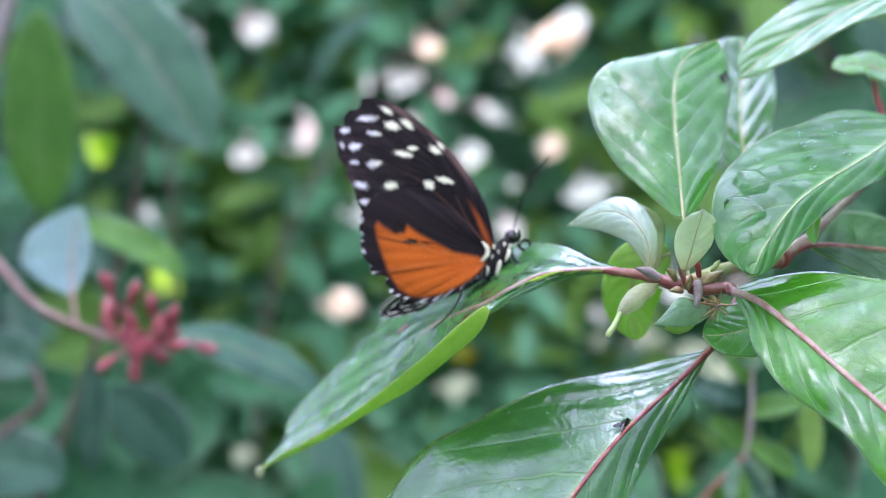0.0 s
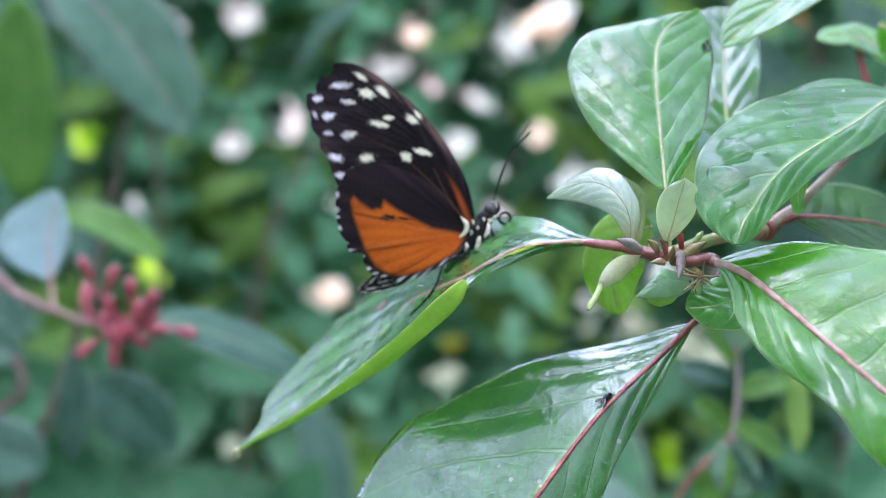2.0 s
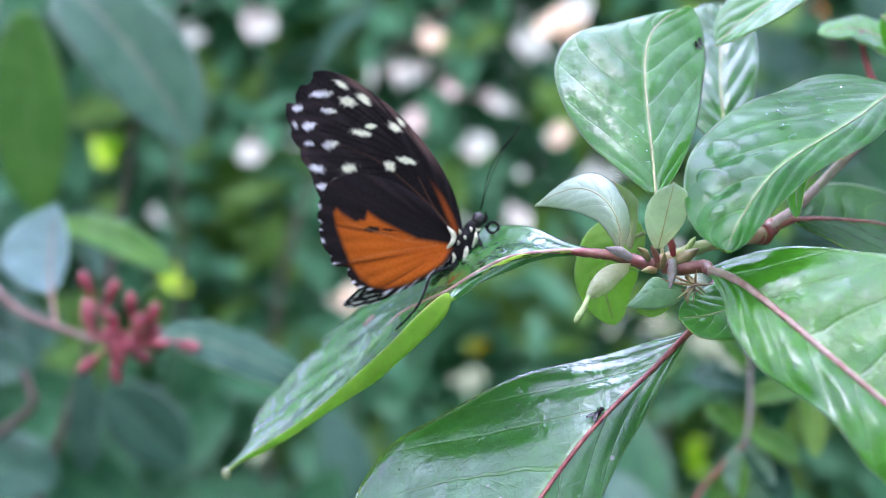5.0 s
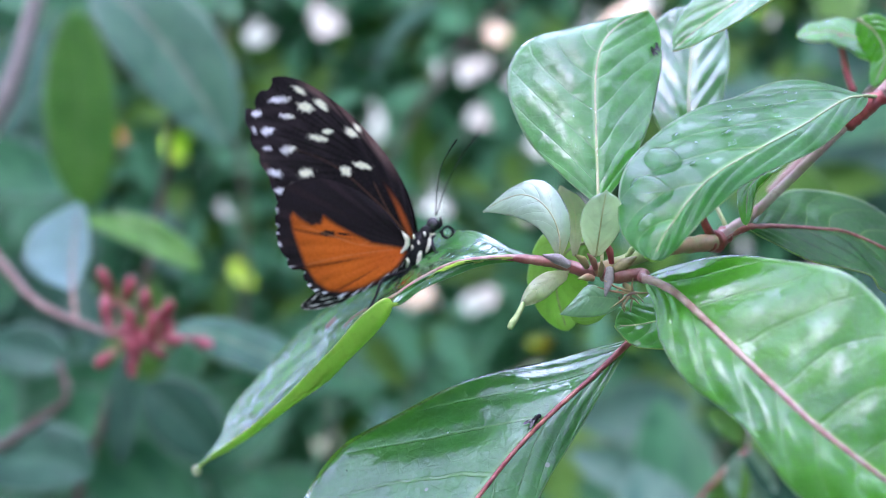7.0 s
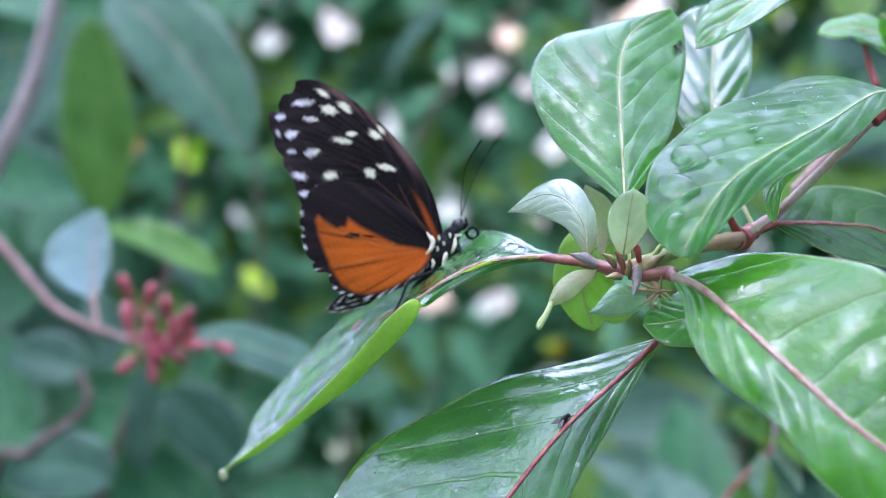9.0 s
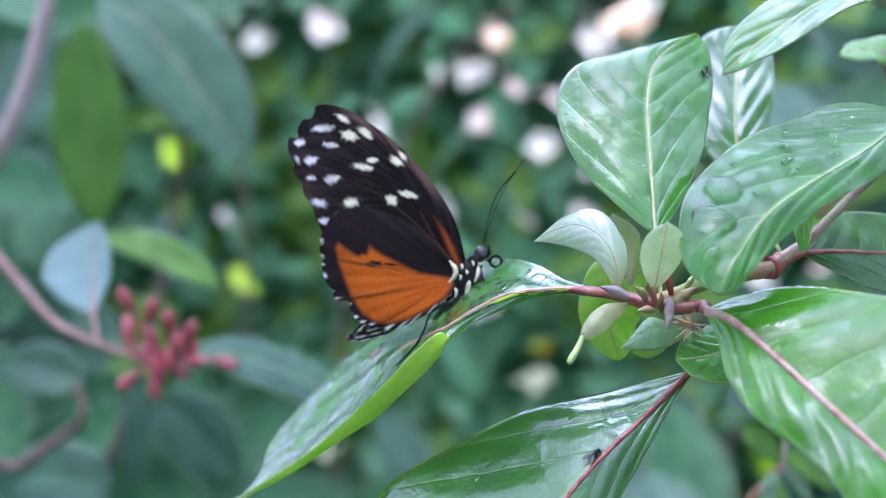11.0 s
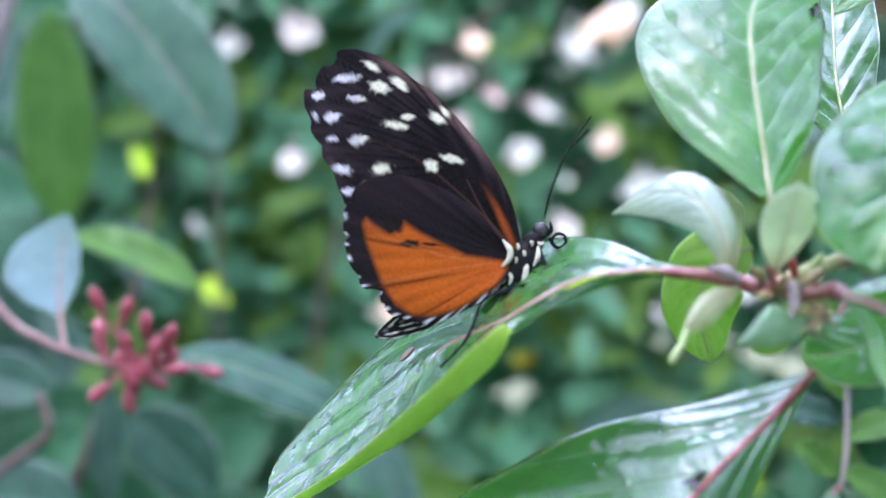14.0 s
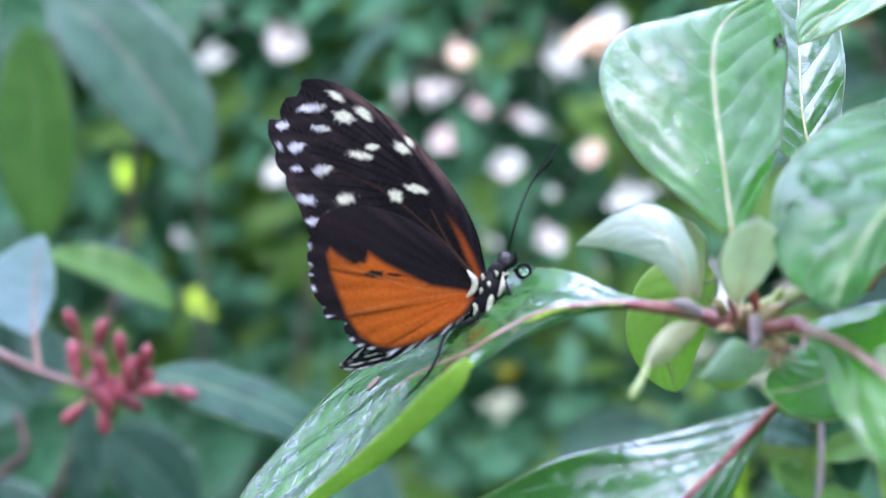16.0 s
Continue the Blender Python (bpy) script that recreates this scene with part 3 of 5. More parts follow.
hedge_bits("faded_leaves", ((-148, 1480), (-290, 1060), (78, 1462), (52, 1480), (60, 1310)), GARDEN_PEACH, "faded peach coloured leaves lit from behind", 6, 0.07)
hedge_bits("rust_leaves", ((-775, 1345), (-240, 875), (460, 1465), (-85, 975)), GARDEN_RUST, "rust brown withered leaves lit from behind", 7, 0.05)


def middle_foliage():
    """Loose leaves between the hedge and the near plants."""
    rng = random.Random(29)
    piles = {"dark": [], "pale": [], "fresh": []}
    gaps = [(x / 1000, z / 1000, r / 1000) for x, z, r in GAPS + GAPS2]
    while sum(len(p) for p in piles.values()) < 230:
        y = rng.uniform(0.7, 1.45)
        k = (y - 0.1) / 1.6
        px, pz = rng.uniform(-0.95, 0.8), rng.uniform(0.7, 1.62)
        if -0.24 < px < 0.2 and pz > 1.12:
            continue
        c = Vector((0.04 + (px - 0.04) * k, y, 1.21 + (pz - 1.21) * k))
        turn = loose_turn(rng, spread=0.5)
        ends = [c + turn.col[0] * d for d in (-0.07, -0.035, 0, 0.035, 0.07)]
        if any(math.hypot(0.04 + (e.x - 0.04) / k - gx, 1.21 + (e.z - 1.21) / k - gz) < r + 0.035 / k for gx, gz, r in gaps for e in ends):
            continue
        # brightness by place through leaf colour: dark low left, paler left of centre
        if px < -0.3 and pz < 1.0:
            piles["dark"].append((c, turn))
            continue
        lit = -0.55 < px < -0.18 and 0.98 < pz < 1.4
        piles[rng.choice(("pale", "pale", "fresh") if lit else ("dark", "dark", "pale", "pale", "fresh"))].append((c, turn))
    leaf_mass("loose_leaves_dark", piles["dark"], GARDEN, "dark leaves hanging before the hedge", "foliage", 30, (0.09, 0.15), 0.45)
    leaf_mass("loose_leaves_pale", piles["pale"], GARDEN_GREY, "grey-green leaves before the hedge, paler colour for brightness", "foliage", 31, (0.09, 0.15), 0.45)
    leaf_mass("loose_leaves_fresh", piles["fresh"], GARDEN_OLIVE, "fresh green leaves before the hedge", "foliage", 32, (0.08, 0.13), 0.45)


middle_foliage()
for pts in (((-420, 1700), (-455, 1450), (-440, 1200), (-470, 700), (-460, 0)), ((300, 1750), (330, 1480), (400, 1330), (420, 800), (410, 0)), ((-215, 1000), (-240, 860), (-230, 500), (-240, 0)), ((20, 1560), (-60, 1470), (-200, 1330), (-330, 1000), (-350, 0)), ((180, 960), (150, 800), (170, 400), (160, 0))):
    stem = tube("hedge_stem", [Vector((x / 1000, 1.52, z / 1000)) for x, z in pts], [0.002, 0.003, 0.0035, 0.0045, 0.006], DARK_BARK, n=40)
    tagged(stem, "thin brown stem standing before the hedge", "stem", "hedge stems")


# ---- the shrub that carries the butterfly ----
shrub = thing("shrub_branch", at(190, 60, -1200), "leafy shrub branch with wet glossy leaves and reddish stalks", "plant")
tube("stem", [at(1.2, 0, 1.4), at(8, 6, 3.2), at(14, 12, 4.2), at(21.3, 19.5, 4.7)], [1.25 * MM, 1.15 * MM, 1.2 * MM, 1.7 * MM], STEM, shrub, "green and pink young stem", knots=0.15)
tube("stem", [at(21.3, 19.5, 4.7), at(28, 22.5, 9), at(34.8, 25, 14.9), at(48.5, 29, 27.2), at(62, 33, 38), at(90, 42, 52)], [1.4 * MM, 0.9 * MM, 0.85 * MM, 0.9 * MM, 1.1 * MM, 1.6 * MM], STEM_PINK, shrub, "pink woody stem", n=60, knots=0.12)
tube("stem", [at(90, 42, 52), at(140, 52, 30), at(178, 58, -200), at(188, 60, -700), at(190, 60, -1205)], [1.6 * MM, 3 * MM, 5 * MM, 7 * MM, 9 * MM], BARK, shrub, "brown woody main stem", n=50, knots=0.1)

LONG_MARGIN = ((-5.8, 1.8, 2.4), (-12.0, 2.2, 3.0), (-18.4, 2.6, 2.5), (-23.5, 3.4, 1.0), (-28.6, 3.6, -1.1), (-32.9, 3.0, -4.0), (-34.0, -4.0, -1.9), (-38.6, -4.0, -5.0), (-44.9, 0.5, -11.2), (-52.8, 7.0, -18.0), (-62.3, 15.0, -25.1), (-71.9, 24.0, -31.4), (-78.4, 30.0, -35.5), (-83.5, 34.5, -39.1))
LONG_FOLD = ((-5.8, 1.8, 2.6), (-12.0, 2.0, 3.4), (-18.5, 2.5, 3.2), (-23.7, 3.6, 2.0), (-28.8, 4.0, -0.2), (-33.3, 3.5, -3.1), (-34.0, -2.0, -5.3), (-40.0, 1.0, -11.4), (-46.7, 6.0, -16.8), (-55.2, 12.0, -22.7), (-64.8, 20.0, -28.6), (-73.7, 28.0, -34.2), (-80.1, 33.0, -37.3), (-83.8, 35.0, -39.7))
LONG_RIB = ((-5.8, 2.0, 2.8), (-12.0, 2.2, 3.8), (-18.8, 2.8, 3.7), (-24.1, 4.5, 2.8), (-29.4, 5.5, 0.5), (-34.4, 7.0, -2.4), (-39.0, 12.0, -4.4), (-45.1, 17.0, -7.5), (-50.7, 20.0, -13.2), (-58.3, 23.0, -19.7), (-66.9, 27.0, -26.3), (-75.1, 32.0, -32.2), (-80.0, 34.0, -35.9), (-83.8, 35.0, -39.5))
LONG_FAR = ((-5.8, 3.0, 3.3), (-12.9, 7.0, 5.0), (-19.8, 14.0, 8.0), (-27.3, 25.0, 8.1), (-35.6, 33.0, 6.2), (-43.7, 37.0, 1.7), (-49.1, 39.0, -2.9), (-55.7, 40.0, -7.5), (-63.3, 40.0, -13.6), (-70.5, 40.0, -20.3), (-76.7, 40.0, -26.6), (-79.1, 39.0, -30.9), (-79.8, 37.0, -34.4), (-84.0, 35.5, -39.0))
LONG_HALF = [[(a + b) / 2 + c for a, b, c in zip(p, q, (0, 0, -1.0 * math.sin(k * math.pi / 13)))] for k, (p, q) in enumerate(zip(LONG_RIB, LONG_FAR))]
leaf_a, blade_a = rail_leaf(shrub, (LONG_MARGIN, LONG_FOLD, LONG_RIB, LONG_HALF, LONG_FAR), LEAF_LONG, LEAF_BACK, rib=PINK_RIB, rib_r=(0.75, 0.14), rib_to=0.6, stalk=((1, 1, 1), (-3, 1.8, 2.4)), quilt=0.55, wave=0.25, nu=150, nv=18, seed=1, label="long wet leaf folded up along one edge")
blob("curled_tip", at(-84.4, 35.2, -40.4), (1.0 * MM, 0.7 * MM, 1.3 * MM), LEAF_YOUNG, leaf_a, "pale curled tip of the leaf", None, 0.2, 2, 10, 14)
leaf_b, blade_b = leaf(shrub, [(7.5, 5, -9.7), (1.2, 2, -15.2), (-11, -4, -25.4), (-21.8, -10, -37.9), (-32, -16, -51), (-40, -21, -64)],
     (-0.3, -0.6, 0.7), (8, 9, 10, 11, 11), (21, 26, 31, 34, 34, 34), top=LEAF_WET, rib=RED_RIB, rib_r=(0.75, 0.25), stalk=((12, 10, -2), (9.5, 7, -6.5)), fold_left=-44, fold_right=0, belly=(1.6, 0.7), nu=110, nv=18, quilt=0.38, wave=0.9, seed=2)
NEAR_LOWER = ((8.5, -5.5, 0.1), (10.1, -9.0, -3.9), (10.8, -13.5, -8.6), (14.2, -18.0, -14.2), (19.5, -21.5, -17.8), (23.1, -25.0, -21.2), (26.9, -28.0, -26.8), (33.1, -29.5, -31.0), (43.1, -30.0, -29.0))
NEAR_RIB = ((8.6, -5.0, 0.3), (12.8, -8.0, -1.5), (17.5, -12.5, -5.6), (22.5, -17.5, -10.6), (27.4, -21.5, -15.4), (31.4, -24.5, -19.3), (35.9, -27.0, -22.9), (39.6, -28.5, -25.8), (43.2, -30.0, -28.7))
NEAR_UPPER = ((8.8, -4.5, 0.6), (13.6, -3.0, 2.3), (21.0, -4.0, 3.3), (29.2, -7.0, 3.1), (35.9, -11.0, 1.7), (40.6, -15.0, -1.1), (44.2, -19.0, -6.5), (45.6, -24.0, -16.1), (43.4, -30.0, -28.5))
NEAR_QUARTERS = [[[(a + b) / 2 + c * math.sin(k * math.pi / 8) for a, b, c in zip(p, q, lift)] for k, (p, q) in enumerate(zip(edge, NEAR_RIB))] for edge, lift in ((NEAR_LOWER, (0, -0.6, 0.3)), (NEAR_UPPER, (0, -0.4, 0.6)))]
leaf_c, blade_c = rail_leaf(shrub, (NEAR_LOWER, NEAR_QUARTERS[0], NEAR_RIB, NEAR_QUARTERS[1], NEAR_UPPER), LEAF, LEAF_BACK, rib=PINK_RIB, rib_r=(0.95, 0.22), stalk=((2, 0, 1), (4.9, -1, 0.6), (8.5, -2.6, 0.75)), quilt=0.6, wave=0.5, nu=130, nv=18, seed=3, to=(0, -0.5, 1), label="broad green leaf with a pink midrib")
BROAD_LEFT = ((0.3, 4.0, 13.0), (-4.4, 6.5, 17.2), (-9.8, 10.0, 23.0), (-13.4, 14.0, 29.4), (-14.5, 17.5, 35.2), (-13.3, 20.5, 39.9), (-9.4, 22.5, 43.0), (-3.2, 24.0, 44.7), (3.5, 25.2, 45.9), (10.6, 26.0, 47.1))
BROAD_RIB = ((1.6, 4.0, 12.9), (1.5, 6.0, 16.9), (1.4, 8.8, 22.3), (1.3, 12.0, 27.8), (1.3, 14.5, 32.4), (1.6, 17.0, 36.6), (2.4, 19.5, 40.1), (4.1, 22.0, 43.0), (7.0, 24.2, 45.4), (10.8, 26.0, 47.2))
BROAD_RIGHT = ((2.7, 4.0, 12.9), (5.8, 7.5, 16.7), (8.9, 13.0, 22.0), (11.0, 17.5, 27.5), (12.3, 21.5, 32.8), (13.0, 24.0, 36.5), (13.3, 25.5, 39.7), (13.1, 26.5, 42.6), (12.4, 27.0, 45.1), (11.0, 26.5, 47.2))
BROAD_QUARTERS = [[[(a + b) / 2 + c * math.sin(k * math.pi / 9) for a, b, c in zip(p, q, (0, -0.8, 0.5))] for k, (p, q) in enumerate(zip(edge, BROAD_RIB))] for edge in (BROAD_LEFT, BROAD_RIGHT)]
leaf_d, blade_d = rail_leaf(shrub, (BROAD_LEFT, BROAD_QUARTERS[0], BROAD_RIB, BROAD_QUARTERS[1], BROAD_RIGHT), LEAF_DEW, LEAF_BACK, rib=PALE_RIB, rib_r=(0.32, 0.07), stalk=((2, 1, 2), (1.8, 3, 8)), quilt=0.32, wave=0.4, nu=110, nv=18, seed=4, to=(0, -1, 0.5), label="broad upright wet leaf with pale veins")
rng = random.Random(5)
drops(leaf_d, blade_d, [(rng.uniform(0.14, 0.36), rng.uniform(-0.5, 0.05), d, d * 0.85) for d in [rng.uniform(0.35, 0.8) for _ in range(26)]])
drops(leaf_b, blade_b, [(rng.uniform(0.3, 0.75), rng.uniform(0.5, 0.93), d, d * 0.85) for d in [rng.uniform(0.3, 0.75) for _ in range(22)]])
blemish, up = blade_a.spot(0.56, 0.5)
ahead = Vector(blade_a.tan[84])
ahead = (ahead - up * ahead.dot(up)).normalized()
blob("blemish", blemish + up * 0.12 * MM, (1.7 * MM, 0.9 * MM, 0.16 * MM), BARK, leaf_a, "small brown blemish", Matrix((ahead, up.cross(ahead), up)).transposed(), 0.4, 3, 8, 14)
leaf_e, blade_e = leaf(shrub, [(19, 38, 20), (18.5, 44, 30.6), (20, 53, 44), (21, 57, 52)],
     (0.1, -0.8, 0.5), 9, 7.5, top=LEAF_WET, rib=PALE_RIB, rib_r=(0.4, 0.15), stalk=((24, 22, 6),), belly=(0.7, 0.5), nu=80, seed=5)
leaf_f, blade_f = leaf(shrub, [(47.5, 19, 29.0), (43, 15, 28.2), (34.6, 6, 23.6), (19.9, -8, 16.2), (13.0, -13.5, 9), (10, -16, 3.8)],
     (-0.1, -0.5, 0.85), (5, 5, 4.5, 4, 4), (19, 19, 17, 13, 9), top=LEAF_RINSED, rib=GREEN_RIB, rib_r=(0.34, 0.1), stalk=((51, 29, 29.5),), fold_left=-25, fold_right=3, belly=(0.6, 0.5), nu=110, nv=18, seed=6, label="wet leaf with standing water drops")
drops(leaf_f, blade_f, [(rng.uniform(0.15, 0.6), rng.uniform(-0.3, 0.9), d, d * 0.8) for d in [rng.uniform(0.4, 1.0) for _ in range(20)]])
drops(leaf_f, blade_f, ((0.62, 0.62, 5.2, 6.4), (0.72, 0.55, 5.0, 7.0), (0.46, 0.62, 1.6, 1.3), (0.5, 0.42, 2.6, 1.4), (0.52, 0.25, 2.4, 1.3), (0.6, 0.3, 1.3, 1.1), (0.55, 0.82, 1.6, 1.0), (0.4, 0.3, 1.4, 1.0), (0.44, 0.15, 1.2, 0.9), (0.78, 0.1, 1.4, 1.0), (0.36, 0.55, 2.2, 1.5), (0.3, 0.4, 1.8, 1.2), (0.42, 0.78, 1.6, 1.3), (0.84, 0.4, 4.2, 2.2), (0.26, 0.62, 1.3, 1.0)))
leaf_g, blade_g = leaf(shrub, [(78, 40, 62), (58, 36, 60), (38, 32, 54), (22.4, 29, 45.3), (15.3, 27, 39.7)],
     (-0.15, -0.7, 0.7), 7, 8, top=LEAF_DEW, rib=PALE_RIB, rib_r=(0.3, 0.1), stalk=((90, 42, 52),), fold_left=10, fold_right=10, belly=(0.6, 0.75), nu=80, seed=7)
leaf_h, blade_h = rail_leaf(shrub, (((-5.5, 0, 3.9), (-6.6, 0.5, 6.3), (-8.3, 1.5, 8.5), (-10.5, 3.5, 9.8), (-12.9, 6, 10.6), (-15.7, 9, 11.2), (-19, 11.5, 11.6)),
     ((-4.4, 0, 4), (-3.1, 1, 7.5), (-3.6, 3, 11.7), (-6, 5, 15.5), (-9.6, 8, 17), (-13.8, 10, 15.5), (-19, 11.5, 11.7)), (0, -1.6, 0.6)), LEAF_YOUNG, LEAF_PINK, rib=PALE_RIB, rib_r=(0.2, 0.08), quilt=0.22, wave=0.15, nu=60, nv=10, seed=8, to=(0, -1, 0.3), label="pale young leaf arching over")
leaf_cream, blade_cream = rail_leaf(shrub, (((-3.3, 8, 3.6), (-4, 10, 7), (-4.8, 13, 10.9), (-6, 15, 13.9), (-5.6, 16, 15.7)), ((-2.5, 8, 3.6), (-1.5, 10, 6.8), (-0.8, 13, 10.6), (-1.6, 15, 13.1), (-5.2, 16, 15.6)), (0, -0.8, 0)), LEAF_PINK, LEAF_PINK, quilt=0.15, nu=40, nv=8, seed=18, to=(0, -1, 0.3), label="cream coloured young leaf")
leaf_i, blade_i = leaf(shrub, [(27, 21, 6.9), (32.6, 24, 6.8), (40, 29, 6.0), (47, 34, 4.6), (58, 40, -1), (66, 44, -7)],
     (0, -0.55, 0.83), 14, 14, top=LEAF_DARK, rib=RED_RIB, rib_r=(0.7, 0.25), stalk=((21.3, 19.5, 4.7),), fold_left=5, fold_right=-10, belly=(1.0, 0.6), nu=90, seed=9)
leaf(shrub, [(62, 62, 37), (56, 63, 43), (49, 64, 46), (42, 64, 45.5)], (0, -0.6, 0.8), 5, 6, rib=PALE_RIB, rib_r=(0.4, 0.15), stalk=((66, 60, 30), (62, 60, 20)), belly=(0.6, 0.6), nu=60, nv=10, seed=10, label="small wet leaf beaded with drops")
leaf(shrub, [(53, 55, 47), (56, 54, 44), (57.5, 53, 39), (55, 52, 33)], (-0.6, -0.7, 0.4), 3.5, 4, rib=PALE_RIB, rib_r=(0.4, 0.15), belly=(0.5, 0.6), nu=60, nv=10, seed=11)
tube("stalk", [at(52.5, 60, 33), at(51.5, 62, 38), at(50.5, 63, 45)], [0.8 * MM, 0.7 * MM, 0.6 * MM], CRIMSON, shrub, "red leaf stalk")
rail_leaf(shrub, (((-3.3, -1, 1.6), (-6.6, -3, 1.7), (-9.1, -5, 0.4), (-10.5, -6, -1.5), (-11.2, -6.5, -3.5)), ((-3.8, -1, 0.1), (-5.2, -3, -1), (-7.2, -5, -2.6), (-9.2, -6, -3.4), (-11.1, -6.5, -3.7)), (-0.2, -1.2, 0)), LEAF_PINK, LEAF_PINK, quilt=0.1, wave=0.1, nu=40, nv=8, seed=12, to=(0, -1, 0.3), label="pinkish unfolding leaf")
tube("bud_stub", [at(-10.4, -6.4, -2.9), at(-11.5, -7.5, -5), at(-12.2, -7.8, -6.0), at(-12.7, -8, -6.9)], [0.42 * MM, 0.5 * MM, 0.6 * MM, 0.5 * MM], LEAF_TIP, shrub, "pale green rolled leaf tip", n=18, sides=10)
rail_leaf(shrub, (((5.2, -3, -2.4), (2, -4, -1.1), (-0.3, -5, -0.6), (-2.5, -6, -2.7), (-4.7, -7, -4.9)), ((5.1, -3, -4), (2.8, -4.5, -5.2), (0.2, -6, -5.6), (-2.4, -7, -5.4), (-4.7, -7, -5)), (0, -0.5, 0.7)), LEAF_SHEEN_TINT, LEAF_BACK, quilt=0.15, wave=0.1, nu=50, nv=8, seed=13, to=(0, -1, 0.3), label="small young leaf, its sheen partly in the pale colour")
rail_leaf(shrub, (((3.4, -3.4, -4.6), (1.2, -4.6, -5.2), (-1, -5.6, -5.4), (-3, -6.2, -5.3)), ((2.3, -4, -5.4), (0.9, -4.5, -6.4), (-1.1, -5, -6.7), (-2.9, -6, -5.9)), (0, -0.3, 0)), LEAF_GLOW, LEAF_GLOW, quilt=0.05, wave=0.1, nu=30, nv=6, seed=19, label="lime green underside of a small leaf")
leaf_k, blade_k = leaf(shrub, [(23, 8, -3.5), (16, 3, -5.8), (9, -2, -7.2), (3.9, -4, -7.4)], (-0.05, -0.75, 0.65), 6, 6, top=LEAF_DEW, rib=PALE_RIB, rib_r=(0.18, 0.08), belly=(0.5, 0.6), nu=60, nv=10, quilt=0.3, seed=14, label="dark dripping wet leaf")
rail_leaf(shrub, (((0.4, -2, 3.9), (-0.9, -4, 7.2), (-0.9, -6, 10.5), (0.7, -8, 13.2), (3.2, -9, 14.4)), ((1.8, -2, 3.9), (4.5, -4, 6.9), (5.8, -6, 10.2), (5.4, -8, 12.8), (3.5, -9, 14.4)), (0, -0.9, 0.2)), LEAF_YOUNG, LEAF_PINK, rib=PALE_RIB, rib_r=(0.18, 0.08), quilt=0.18, wave=0.15, nu=50, nv=10, seed=15, to=(0, -1, 0.3), label="pale flushed upright young leaf")
leaf(shrub, [(0, 12, 6), (-5, 16, 3.5), (-7, 19, -3), (-5.5, 21, -11)], (-0.2, -0.9, 0.3), 6, 6, top=LEAF_GLOW, under=LEAF_GLOW, rib=PALE_RIB, rib_r=(0.4, 0.15), belly=(0.5, 0.6), nu=60, nv=10, seed=16, label="thin leaf glowing against the light")
for a, b, r, mt, what in (((3.6, -1, 2.6), (2.6, -2, 6.4), 0.65, CRIMSON, "short crimson leaf stalk"), ((-3.4, -1.5, 2.5), (-7.4, -3, 4.4), 0.95, LILAC, "lilac grey leaf bud"), ((3.3, -2, 1.9), (2.5, -5, -2.4), 0.85, LILAC, "lilac grey leaf bud"),
                          ((3.5, -1, 0.9), (7.6, -2, 3.6), 1.05, STIPULE, "olive brown stipule"), ((-0.4, -0.6, 2.0), (-2.2, -2.4, 4.2), 0.7, STIPULE, "olive brown stipule"), ((1.0, -1.2, 1.6), (-0.2, -2.6, 4.4), 0.6, PETIOLE, "reddish brown stipule"), ((0.6, -1.8, 0.2), (-1.8, -3.2, 0.4), 0.7, STEM, "green leaf bud"), ((1.6, -1.8, 0.6), (2.0, -3.2, 3.2), 0.55, STIPULE, "olive brown stipule"), ((5.5, -1.5, -0.8), (6.6, -3.5, -2.8), 0.6, STIPULE, "olive brown stipule"), ((6, 1, 3.4), (7.4, 0.5, 5.4), 0.55, LEAF_TIP, "pale pointed leaf bud")):
    tube("bud", [at(*a), at(*[(p + q) / 2 + 0.2 for p, q in zip(a, b)]), at(*b)], [r * 0.7 * MM, r * MM, r * 0.2 * MM], mt, shrub, what, n=14, sides=10)
for a, b in (((6.5, -3, -2.2), (1.2, -4.6, -0.9)), ((6.5, -3, -2.0), (2.2, -4.2, 0.2)), ((6.3, -3.2, -2.4), (3.2, -4.6, -4.4)), ((6.6, -3, -2.2), (5.0, -4.4, -4.6)), ((6.8, -3, -2), (9.6, -4.2, -2.0)), ((6.8, -3, -1.8), (7.0, -3.8, 0.4))):
    tube("stipule_spike", [at(*a), at(*[(p + q) / 2 - 0.15 for p, q in zip(a, b)]), at(*b)], [0.26 * MM, 0.2 * MM, 0.06 * MM], STEM, shrub, "thin green spike", n=10, sides=6)
tube("petiole", [at(0.5, 0.6, 0.9), at(-5, 1.75, 2.6), at(-10.5, 2, 3.5), at(-15.5, 2.5, 4.0)], [1.25 * MM, 1.02 * MM, 0.8 * MM, 0.4 * MM], PETIOLE, shrub, "brownish red leaf stalk", n=30, knots=0.15)
tube("petiole", [at(2, 0, 0.8), at(4.9, -1, 0.5), at(8.5, -2.6, 0.75), at(8.6, -5.0, 0.3), at(10.3, -6.2, -0.4)], [1.3 * MM, 1.2 * MM, 1.05 * MM, 0.85 * MM, 0.4 * MM], PETIOLE, shrub, "brownish red leaf stalk", n=30, knots=0.15)
leaf(shrub, [(34, 20.5, 18.4), (30, 17, 16.6), (27, 14.8, 13.6), (26.2, 13, 7.6)], (-0.5, -0.75, 0.4), 1.6, 2.2, rib=PALE_RIB, rib_r=(0.25, 0.1), belly=(0.5, 0.5), nu=50, nv=8, quilt=0.15, wave=0.2, seed=17, label="narrow young leaf hanging down")
rng = random.Random(77)
